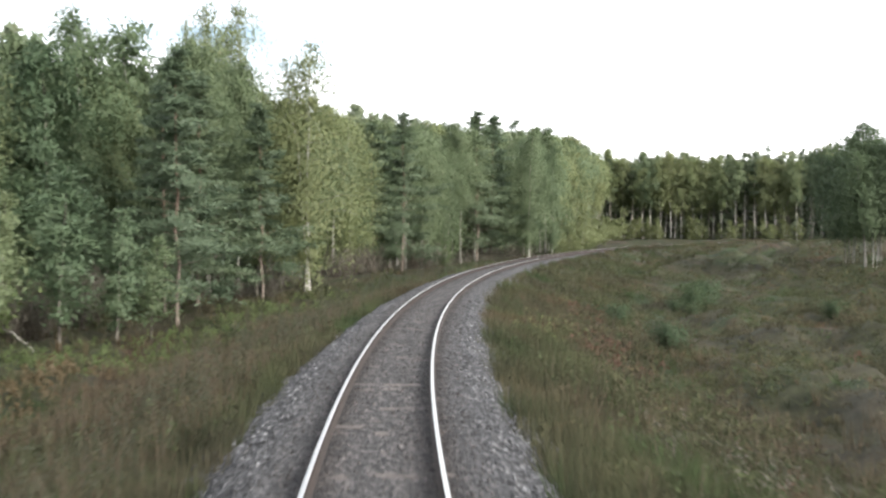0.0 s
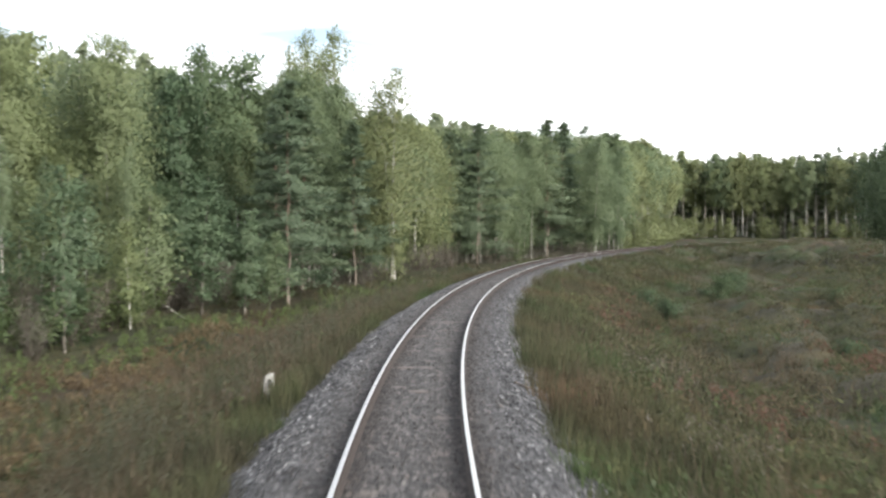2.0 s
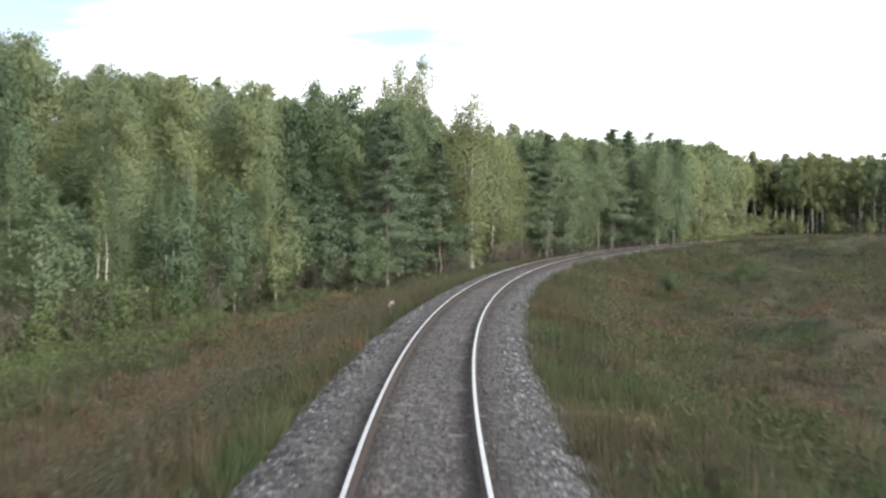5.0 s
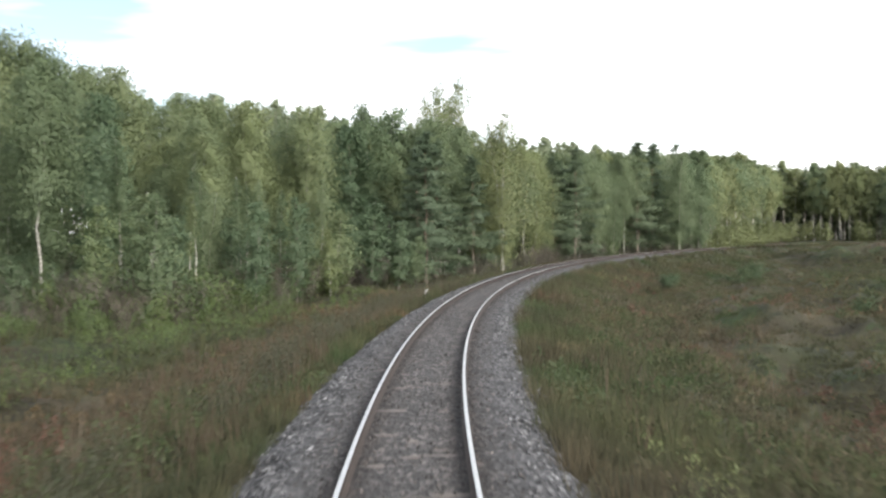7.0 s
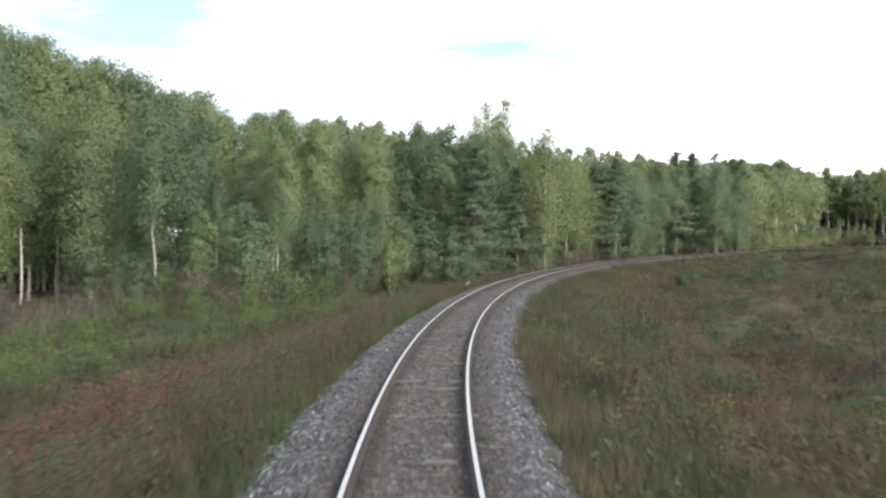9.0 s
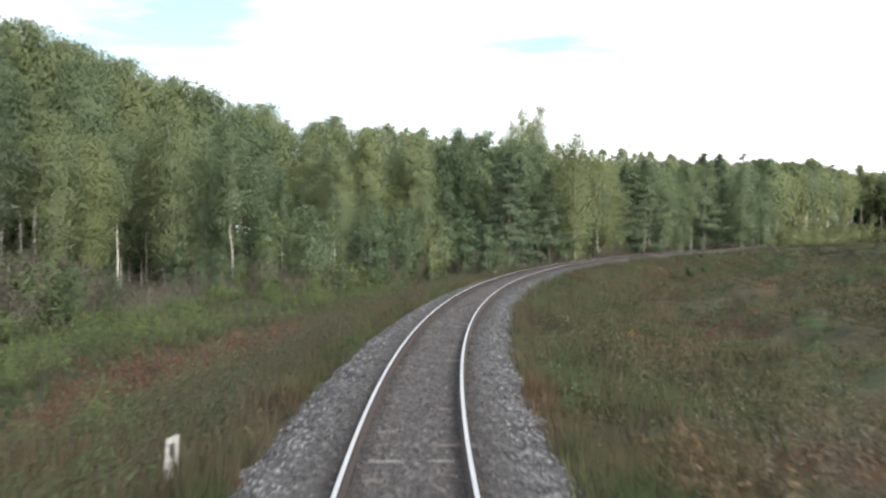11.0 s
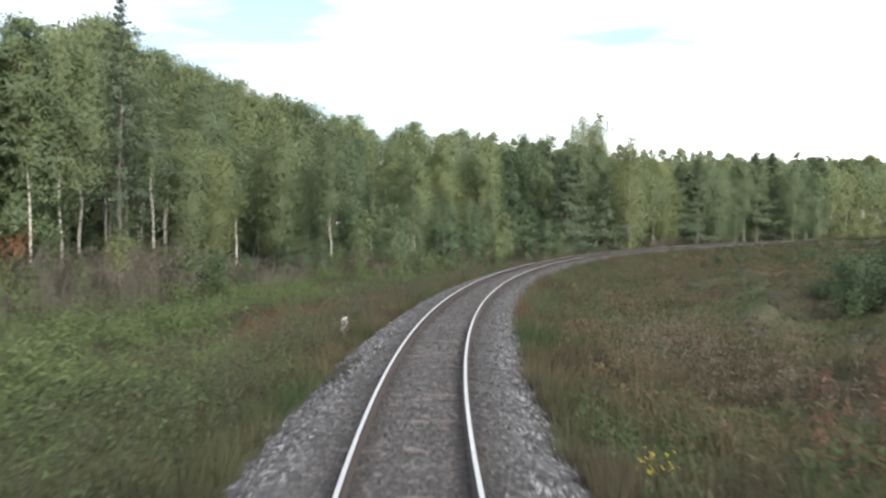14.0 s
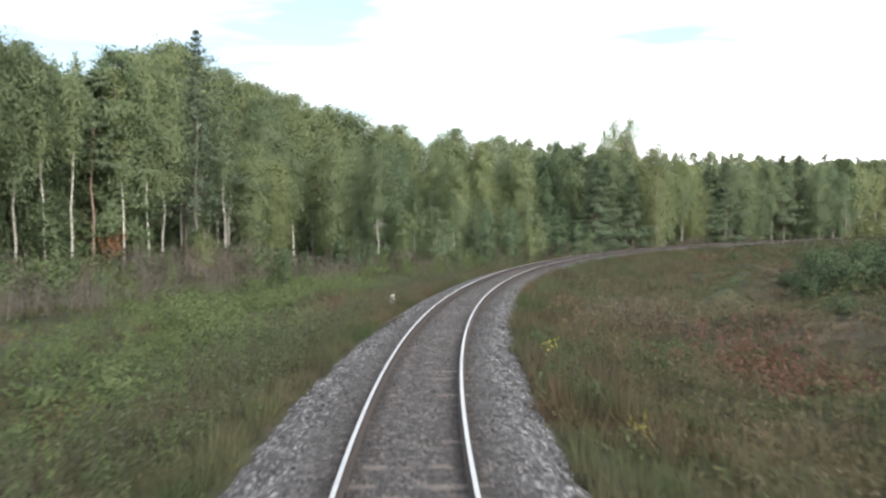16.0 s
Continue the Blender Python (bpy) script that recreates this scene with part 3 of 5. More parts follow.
def broadleaf(kind, label, group, seed, h, base, wide, count, size, mats, stems=1, hang=0.6, limbs=34, thick=0.0065, lean=0.03, gaps=0.25, top=1.1, sides=7, slim=0.38):
    """Birch and the like: rising limbs, drooping sprays, a ragged narrow crown."""
    r = np.random.RandomState(seed)
    trunks, br, cen = [], [], []
    for k in range(stems):
        hh = h * (1 - 0.12 * k * r.uniform(0.4, 1))
        tp = trunk_path(hh, lean + (0.07 * k), r)
        if stems > 1:
            tp[:, :2] += r.normal(0, 0.25, 2) * (k > 0)
        rad = thick * hh * np.linspace(1, 0.09, len(tp)) ** 0.85
        rad[0] *= 1.35
        trunks.append(tube(tp, rad, sides))
        for i in range(limbs):
            q = (i + r.uniform(0, 1)) / limbs
            z = hh * (base + (1 - base) * q * 0.985)
            shape = (q + 0.12) ** 0.45 * (1 - q) ** (0.3 + top * 0.4) * 1.45 + 0.05
            ln = wide * shape * r.uniform(0.55, 1.2)
            if r.uniform() < gaps * (1 - q):
                ln *= 0.35
            lp = limb_path(at_height(tp, z), i * 2.399 + r.normal(0, 0.5), r.uniform(0.45, 1.0), max(ln, 0.25), r.uniform(0.35, 0.8) * (0.6 + hang), r)
            if i % 2 == 0:
                br.append(tube(lp, thick * hh * 0.26 * (1 - 0.75 * q) * np.linspace(1, 0.15, len(lp)), 3))
            m = max(int(count / limbs / stems * (0.14 + 1.25 * shape) * r.uniform(0.6, 1.4)), 4)
            t = r.uniform(0.12, 1.1, m)
            pts = np.stack([np.interp(t, np.linspace(0, 1, len(lp)), lp[:, d]) for d in range(3)], 1)
            off = r.normal(0, 1, (m, 3)) * (0.13 + 0.13 * ln) * np.array([1, 1, 0.75])
            off[:, 2] -= r.exponential(0.3 + 0.55 * hang, m) * hang * (0.4 + t)
            cen.append(pts + off)
    c = np.concatenate(cen)
    return assemble(kind, label, "tree", group, joined(trunks), joined(br), leaves(c, size, r, hang, slim), mats)


def pine(kind, label, group, seed, h, base, wide, count, size, mats, thick=0.0078, lean=0.02, limbs=30, full=0.0):
    """Scots pine: a long bare stem and flat clumps of needles on crooked limbs."""
    r = np.random.RandomState(seed)
    tp = trunk_path(h * 0.97, lean, r)
    trunk = tube(tp, thick * h * np.linspace(1, 0.14, len(tp)) ** 0.8, 7)
    br, cen = [], []
    for i in range(6):                                   # dead stubs below the crown
        z = h * base * r.uniform(0.45, 1.0)
        br.append(tube(limb_path(at_height(tp, z), r.uniform(0, 6.28), r.uniform(-0.3, 0.3), r.uniform(0.4, 1.3), 0.1, r, 4), 0.018 * np.linspace(1, 0.3, 4), 3))
    for i in range(limbs):
        q = (i + r.uniform(0, 1)) / limbs
        z = h * (base + (1 - base) * q * 0.97)
        shape = (0.45 + 0.75 * q) * (1 - q) ** 0.5 * 1.35 + 0.1 if not full else (1 - q) ** 0.7 * (0.75 + 0.5 * full * (q < 0.5)) + 0.12
        ln = wide * shape * r.uniform(0.6, 1.25)
        lp = limb_path(at_height(tp, z), i * 2.399 + r.normal(0, 0.45), r.uniform(0.0, 0.4) + 0.3 * q, ln * (1 - 0.25 * q), r.uniform(0.0, 0.35), r)
        br.append(tube(lp, thick * h * 0.2 * (1 - 0.6 * q) * np.linspace(1, 0.2, len(lp)), 4))
        for k in range(3 + int(ln * 1.3)):
            t = r.uniform(0.3, 1.08)
            p = np.array([np.interp(t, np.linspace(0, 1, len(lp)), lp[:, d]) for d in range(3)]) + r.normal(0, 0.22, 3) * np.array([1, 1, 0.4]) * (0.4 + 0.35 * ln)
            m = max(int(count / limbs / 6 * r.uniform(0.7, 1.4)), 4)
            cen.append(p + r.normal(0, 1, (m, 3)) * np.array([0.36, 0.36, 0.11]) * (0.8 + 0.15 * wide) * (1.08 - 0.55 * q))
    m = max(int(count * 0.035), 30)                       # the leader, bushy to its tip
    t = r.uniform(0, 1, m)
    tip = np.stack([at_height(tp, h * (0.8 + 0.19 * v)) for v in t])
    cen.append(tip + r.normal(0, 1, (m, 3)) * (0.07 + 0.09 * wide * (1 - t))[:, None] * np.array([1, 1, 0.4]))
    c = np.concatenate(cen)
    return assemble(kind, label, "tree", group, trunk, joined(br), leaves(c, size, r, 0.0, 0.25, 0.45), mats)


def spruce(kind, label, group, seed, h, base, wide, count, size, mats, thick=0.010):
    """Spruce: tiers of drooping boughs in a cone with an open tip."""
    r = np.random.RandomState(seed)
    tp = trunk_path(h, 0.01, r)
    trunk = tube(tp, thick * h * np.linspace(1, 0.06, len(tp)), 7)
    br, cen = [], []
    tiers = int(h * 1.25)
    for i in range(tiers):
        q = (i + 0.5) / tiers
        z = h * (base + (1 - base) * q)
        k = 7 if q < 0.7 else 5
        for j in range(k):
            ln = (wide * (1 - q) ** 1.0 + 0.12) * r.uniform(0.65, 1.2)
            lp = limb_path(at_height(tp, z), j * 6.283 / k + i * 0.9 + r.normal(0, 0.25), r.uniform(0.0, 0.2) + 0.5 * q, ln, r.uniform(0.1, 0.45), r, 4)
            br.append(tube(lp, 0.022 * np.linspace(1, 0.2, 4) * (1.2 - q), 3))
            m = max(int(count / tiers / k * (0.25 + 1.5 * (1 - q))), 4)
            t = r.uniform(0.1, 1.05, m)
            pts = np.stack([np.interp(t, np.linspace(0, 1, 4), lp[:, d]) for d in range(3)], 1)
            off = r.normal(0, 1, (m, 3)) * np.array([0.11, 0.11, 0.03]) * (0.4 + 0.5 * ln)
            off[:, 2] -= r.exponential(0.10, m)
            cen.append(pts + off)
    c = np.concatenate(cen)
    return assemble(kind, label, "tree", group, trunk, joined(br), leaves(c, size, r, 0.2, 0.4, 0.2), mats)


def shrub(kind, label, group, seed, h, wide, count, size, mats, stems=14, leafy=1.0, hang=0.0):
    """A many-stemmed bush."""
    r = np.random.RandomState(seed)
    br, cen = [], []
    for i in range(stems):
        az, ln = i * 2.399 + r.normal(0, 0.4), h * r.uniform(0.6, 1.05)
        out = wide * r.uniform(0.15, 1.0) / ln
        lp = limb_path(np.array([r.normal(0, 0.12), r.normal(0, 0.12), -0.1]), az, 1.0 / max(out, 0.2) * 0.9, ln * out, 0.15, r, 5)
        lp[:, 2] *= (ln + 0.1) / max(lp[-1, 2] + 0.1, 0.3)
        br.append(tube(lp, 0.02 * np.linspace(1, 0.2, 5) * (0.6 + 0.15 * h), 3))
        m = max(int(count / stems), 4)
        t = r.uniform(0.25 if leafy > 0.5 else 0.1, 1.04, m)
        pts = np.stack([np.interp(t, np.linspace(0, 1, 5), lp[:, d]) for d in range(3)], 1)
        cen.append(pts + r.normal(0, 1, (m, 3)) * (0.09 * wide + 0.1 * h * 0.5) * leafy)
    c = np.concatenate(cen)
    c[:, 2] = np.maximum(c[:, 2], 0.03)
    root = tagged(new(kind), label, "bush", group)
    tagged(part("stem_thicket", mesh_of("stem_thicket", *joined(br), mats[0]), root), kind="stuff")
    part("foliage", round_normals(mesh_of("foliage", *leaves(c, size, r, hang, 0.5 if leafy > 0.6 else 0.05), mats[1]), crown_heart(c, wide * 0.7)), root)
    return root


MB = (M_BIRCH_BARK, M_TWIG, M_BIRCH_LEAF)
MA = (M_GREY_BARK, M_TWIG, M_ASPEN_LEAF)
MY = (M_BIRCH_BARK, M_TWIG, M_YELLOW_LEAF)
MP = (M_PINE_BARK, M_PINE_BARK, M_PINE_NEEDLE)
MS = (M_GREY_BARK, M_TWIG, M_SPRUCE_NEEDLE)

L_BIRCH = "tall white-barked birch with drooping green foliage"
L_PINE = "scots pine with reddish bark and dark needles"
G_EDGE, G_WOOD, G_FAR, G_YOUNG = "trees along the forest edge", "trees inside the forest", "trees of the far forest", "young trees before the forest"
# models, each about 20 m tall unless said otherwise; built once and stood in the forest by copies
EDGE_BIRCH = [broadleaf("birch", L_BIRCH, G_EDGE, 11 + i, 20.0, b, w, 16500, 0.29, MB, stems=st, hang=hg, limbs=70, top=0.2) for i, (b, w, st, hg) in enumerate([(0.24, 3.7, 1, 0.8), (0.46, 3.3, 1, 0.8), (0.16, 3.8, 2, 0.8), (0.55, 3.3, 1, 0.9)])]
LEAFY = [broadleaf("aspen", "leafy green aspen with a grey trunk at the forest edge", G_EDGE, 31 + i, 20.0, b, 3.8, 13000, 0.38, MA, hang=0.45, limbs=64, top=0.3) for i, b in enumerate([0.08, 0.18])]
SLIM_BIRCH = [broadleaf("birch", "slim white-stemmed birch with a sparse high crown", G_EDGE, 45 + i, 20.0, b, 2.0, 3400, 0.3, MB, hang=0.8, limbs=36, thick=0.0052, lean=0.035, gaps=0.5) for i, b in enumerate([0.5, 0.6])]
YELLOW = broadleaf("birch", "birch with thinning yellow-green autumn foliage", G_EDGE, 41, 20.0, 0.14, 4.4, 17000, 0.28, (M_BIRCH_BARK, M_BIRCH_BARK, M_YELLOW_LEAF), hang=1.0, stems=2, gaps=0.3, top=0.6, limbs=48)
OPEN_BIRCH = broadleaf("birch", "tall birch with an open airy crown", G_EDGE, 43, 22.0, 0.3, 3.8, 14000, 0.28, (M_BIRCH_BARK, M_BIRCH_BARK, M_YELLOW_LEAF), hang=0.9, limbs=50, stems=2, gaps=0.4, top=0.7)
EDGE_PINE = [pine("pine", "dark scots pine with low dense boughs at the edge", G_EDGE, 51 + i, 19.0, b, w, 9500, 0.5, MP, full=fl, limbs=56) for i, (b, w, fl) in enumerate([(0.14, 4.2, 0.7), (0.08, 4.4, 0.9)])]
TALL_PINE = [pine("pine", L_PINE, G_WOOD, 55 + i, 20.0, b, 2.8, 3600, 0.6, MP, limbs=26) for i, b in enumerate([0.48, 0.58])]
BROAD_BIRCH = broadleaf("birch", "broad birch with a loose drooping green crown", G_EDGE, 47, 20.0, 0.16, 4.6, 15000, 0.31, MB, hang=0.9, limbs=70, gaps=0.35, top=0.6)
HEATH_BIRCH = broadleaf("birch", "dense birch with shade-darkened leaves and pale stems out on the heath", "birch clump on the heath", 48, 14.0, 0.27, 3.2, 10000, 0.28, (M_BIRCH_BARK, M_TWIG, M_HEATH_LEAF), stems=2, hang=0.5, limbs=44, top=0.7, thick=0.0042, lean=0.08)
SPRUCE = [spruce("spruce", "dark green spruce with drooping boughs", G_EDGE, 61 + i, 20.0, b, w, 9000, 0.27, MS) for i, (b, w) in enumerate([(0.1, 3.2), (0.3, 7.0)])]
YOUNG = [broadleaf("young_birch", "slender young birch with bright green leaves", G_YOUNG, 71 + i, 8.0, b, 1.9, 3200, 0.26, MB if i == 1 else MA, hang=0.25, limbs=26, thick=0.0075, lean=0.06) for i, b in enumerate([0.17, 0.1, 0.13])]
INNER_BIRCH = [broadleaf("birch", L_BIRCH, G_WOOD, 81 + i, 20.0, b, 3.7, 3700, 0.58, MB, limbs=40, sides=5, top=0.15) for i, b in enumerate([0.3, 0.42, 0.36])]
INNER_PINE = [pine("pine", L_PINE, G_WOOD, 85 + i, 20.0, b, 2.7, 1700, 0.8, MP, limbs=14) for i, b in enumerate([0.48, 0.58])]
# Far leaves are yellow-green; paler leaf and bark also stand in for haze.
FAR_PINE = [pine("pine", "slim far pine with a bare pale stem", G_FAR, 91 + i, 19.0, b, 2.2, 2300, 0.6, (M_PALE_BARK, M_PINE_BARK, M_PINE_NEEDLE), limbs=20, full=0.25) for i, b in enumerate([0.5, 0.58])]
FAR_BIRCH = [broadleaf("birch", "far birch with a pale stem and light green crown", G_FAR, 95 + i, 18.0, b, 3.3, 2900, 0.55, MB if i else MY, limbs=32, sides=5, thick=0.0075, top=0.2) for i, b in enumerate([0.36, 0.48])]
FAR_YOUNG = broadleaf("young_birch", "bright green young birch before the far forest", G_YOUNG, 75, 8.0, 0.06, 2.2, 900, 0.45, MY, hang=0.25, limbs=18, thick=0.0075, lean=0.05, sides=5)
SAPLING = broadleaf("young_birch", "thin birch sapling with a bright green round head", G_YOUNG, 76, 5.0, 0.55, 0.95, 700, 0.19, (M_GREY_BARK, M_TWIG, M_YELLOW_LEAF), hang=0.2, limbs=18, thick=0.006, top=0.3)
WILLOW = [shrub("willow_bush", "rounded green willow bush among the weeds", "bushes on the verge", 101 + i, 2.3, 1.6, 1000, 0.18, (M_TWIG, M_BUSH_LEAF)) for i in range(2)]
SCRUB = [shrub("scrub_bush", "leafless grey-brown scrub in front of the trees", "scrub before the forest", 111 + i, 2.4, 1.15, 520, 0.5, (M_TWIG, M_SCRUB), stems=12, leafy=0.6, hang=-1.0) for i in range(2)]
ALDER = shrub("alder_bush", "dense dark green alder bush on the heath", "alder bushes", 121, 3.2, 2.6, 2600, 0.24, (M_TWIG, M_ALDER_LEAF), stems=20)
DRY_SPRUCE = shrub("dead_spruce", "small dead spruce with rust-brown dry needles", "dead trees", 122, 3.4, 1.0, 900, 0.22, (M_TWIG, M_DRY_NEEDLE), stems=12)
MODELS = [BROAD_BIRCH, HEATH_BIRCH] + SLIM_BIRCH + EDGE_BIRCH + LEAFY + [YELLOW, OPEN_BIRCH] + EDGE_PINE + TALL_PINE + SPRUCE + YOUNG + INNER_BIRCH + INNER_PINE + FAR_PINE + FAR_BIRCH + [FAR_YOUNG, SAPLING] + WILLOW + SCRUB + [ALDER, DRY_SPRUCE]
MODEL_H = {o.name: h for o, h in zip(MODELS, [20, 14] + [20] * 8 + [20, 22] + [19] * 2 + [20] * 2 + [20] * 2 + [8] * 3 + [20] * 3 + [20] * 2 + [19] * 2 + [18] * 2 + [8, 5] + [2.3] * 2 + [2.4] * 2 + [3.2, 3.4])}
stood = set()
spots = []                                     # places taken by placed trees


def stand(model, x, y, height, turn=None, wide=1.0, keep=True, sink=0.0):
    """Stands a model, or a copy of it, at x, y with the given height."""
    k = height / MODEL_H[model.name if model.name in MODEL_H else model.name.split(".")[0]]
    turn = random.uniform(0, 360) if turn is None else turn
    m = pose(x, y, float(land(x, y)[0]) - sink, 0, 0, turn)
    ob = model if model.name not in stood else copy_thing(model, m)
    stood.add(model.name)
    ob.matrix_basis = m @ Matrix.Diagonal((k * wide, k * wide, k, 1))
    if keep:
        spots.append((x, y))
    return ob


# trees that can be told apart: x, y, height
stand(OPEN_BIRCH, -14.9, 100.5, 26.6, 30, 0.9)
stand(OPEN_BIRCH, -18.0, 96.5, 25.2, 140, 0.95)
stand(OPEN_BIRCH, -17.0, 103.0, 23.0, 250, 0.9)
stand(YELLOW, -7.6, 84.5, 19.8, 40, 1.15)
stand(EDGE_PINE[0], -12.9, 62.6, 15.9, 20)
stand(EDGE_PINE[1], -13.6, 72.5, 15.3, 100)
stand(EDGE_PINE[0], -9.9, 76.5, 14.2, 250, 0.9)
stand(EDGE_PINE[1], -14.8, 68.0, 14.6, 310, 0.9)
stand(EDGE_PINE[1], -0.3, 120.5, 17.6, 10, 0.95)
stand(EDGE_PINE[0], 9.4, 142.3, 20.0, 0, 1.1)
stand(EDGE_PINE[1], 11.9, 150.7, 20.0, 70, 1.0)
stand(BROAD_BIRCH, 16.4, 144.5, 17.9, 30, 0.95)
stand(BROAD_BIRCH, 20.6, 153.0, 16.2, 80, 0.9)
stand(BROAD_BIRCH, -21.0, 72.5, 20.4, 200, 1.05)
stand(LEAFY[0], -26.1, 65.8, 16.2, 120)
for x, y, h in ((-23.4, 56.0, 17.8), (-26.5, 60.0, 16.8), (-25.9, 36.6, 13.5), (-24.3, 31.8, 9.5), (-30.0, 46.0, 16.0), (-27.5, 50.5, 17.0)):
    stand(EDGE_BIRCH[0 if h > 13 else 2], x, y, h, None, 1.0)
for i, (x, y, h, w) in enumerate(((-15.9, 50.8, 8.4, 1.25), (-18.0, 46.2, 7.6, 1.25), (-14.0, 53.6, 6.6, 1.2), (-13.0, 56.5, 5.4, 1.2), (-17.6, 43.0, 6.0, 1.0), (-25.5, 31.0, 8.2, 1.0), (-21.2, 19.3, 7.0, 1.0), (-21.8, 17.2, 8.6, 1.15), (-45.0, -22.0, 6.0, 1.0), (-38.0, -8.0, 4.6, 1.0))):
    stand(YOUNG[i % 3], x, y, h, None, w)
stand(SPRUCE[1], -34.5, -13.0, 25.0, 0, 0.8)
stand(TALL_PINE[0], -37.7, -10.1, 19.0)
for x, y, h in ((-55.2, 7.9, 26.0), (-53.8, 18.9, 23.0), (-49.0, 25.0, 22.5), (-59.9, 50.9, 22.5), (-57.9, 66.0, 23.0), (-56.0, 73.0, 22.5), (-50.6, 81.5, 22.0), (-52.4, 106.0, 25.0), (-42.0, 105.0, 23.8)):
    stand(EDGE_BIRCH[1 if x < -50 else 3], x, y, h)
# a clump of birches out on the heath
for x, y, h, w in ((45.0, 105.8, 12.8, 1.3), (47.0, 108.5, 14.6, 1.3), (48.5, 105.0, 14.4, 1.3), (45.6, 109.8, 12.6, 1.2), (48.5, 110.5, 14.8, 1.3), (50.5, 106.5, 14.0, 1.3), (46.0, 112.0, 13.8, 1.3)):
    stand(HEATH_BIRCH, x, y, h, None, w)

# the forest: rows of trees behind an edge that follows the track at a changing distance
EDGE_S = (-215, -175, -150, -120, -95, -78, -66, -58, -50, -40, -20, -9, 3, 11, 25, 45, 110)
EDGE_U = (-60, -25, -18, -21, -24, -18.5, -25, -33, -43, -50, -54, -52, -41, -35, -40, -43, -46)
fr = random.Random(5)
hidden, far_hidden = [], []                    # trees so deep inside that they only close the view


def free(x, y, gap):
    return all((x - a) ** 2 + (y - b) ** 2 > gap * gap for a, b in spots)


for row in range(7):
    s = (-172.0 if row < 2 else -212.0) + row
    while s < 62:
        u = np.interp(s, EDGE_S, EDGE_U) - 0.6 - row * 3.9 + fr.uniform(-1.4, 1.4)
        x, y = (float(v) for v in along(s, u))
        here = s
        s += fr.uniform(2.5, 4.2) * (1.0 if row < 2 else 1.2) * 280 / (280 - u)
        if not free(x, y, 1.9 if row else 2.4):
            continue
        h = float(np.interp(here, [-66, -57, -50, -35, -20, -5, 3, 10, 60], [17.5, 18.8, 20.8, 24.8, 27.4, 26.6, 22.4, 20.8, 21.6])) + fr.uniform(-1.3, 0.6)
        pick = fr.random()
        if here < -66:
            h = fr.uniform(15.6, 18.4) + row * 0.9
        if row == 0:
            if here > -55:
                stand((EDGE_BIRCH[1::2] * 2 + [EDGE_BIRCH[0], LEAFY[1]])[fr.randrange(6)] if pick < 0.94 else TALL_PINE[fr.randrange(2)], x, y, h - (2.5 if pick >= 0.94 else 0))
            else:
                stand((EDGE_BIRCH + LEAFY + EDGE_PINE[:1])[fr.randrange(7)] if pick < 0.92 or here < -100 else SPRUCE[0], x, y, h - fr.uniform(0, 2.5))
        elif row == 1:
            stand(EDGE_BIRCH[fr.randrange(4)] if pick < 0.2 else INNER_BIRCH[fr.randrange(3)] if pick < 0.93 or here > -60 else INNER_PINE[fr.randrange(2)], x, y, h - (2.5 if pick >= 0.93 else 0))
        else:
            hidden.append((x, y, h, pick))

# the belt of lower trees before the tall forest
for k in range(46):
    s = fr.uniform(-56, -13)
    u = fr.uniform(-47, -25) if k > 14 else fr.uniform(-26, -19)
    x, y = (float(v) for v in along(s, u))
    if free(x, y, 2.4):
        stand((EDGE_BIRCH * 2 + LEAFY + YOUNG[:1])[fr.randrange(11)] if u < -26 else YOUNG[fr.randrange(3)], x, y, fr.uniform(11.0, 16.5) if u < -26 else fr.uniform(5.5, 9.0), None, 1.0)

for s, u in ((-8, -40), (-14, -41), (-18, -43), (-24, -45), (-30, -47), (-36, -48)):
    x, y = (float(v) for v in along(s, u))
    stand(EDGE_BIRCH[0], x, y, fr.uniform(13.0, 16.0), None, 1.1)

for k in range(34):
    s = fr.uniform(-15, 52) if k < 20 else fr.uniform(-52, -12)
    u = float(np.interp(s, EDGE_S, EDGE_U)) + fr.uniform(0.5, 4.0) if k < 20 else fr.uniform(-27, -21)
    x, y = (float(v) for v in along(s, u))
    stand(SLIM_BIRCH[fr.randrange(2)], x, y, fr.uniform(16.0, 21.0) if k < 20 else fr.uniform(8.0, 12.0))

# the far forest across the head of the bend
WALL = ((20, 163), (24, 180), (30, 205), (36, 235), (44, 268), (52, 287), (75, 280), (105, 260), (140, 238), (180, 215), (230, 205))
wall_x, wall_y = np.array([w[0] for w in WALL], float), np.array([w[1] for w in WALL], float)
wall_d = np.concatenate([[0], np.cumsum(np.hypot(np.diff(wall_x), np.diff(wall_y)))])
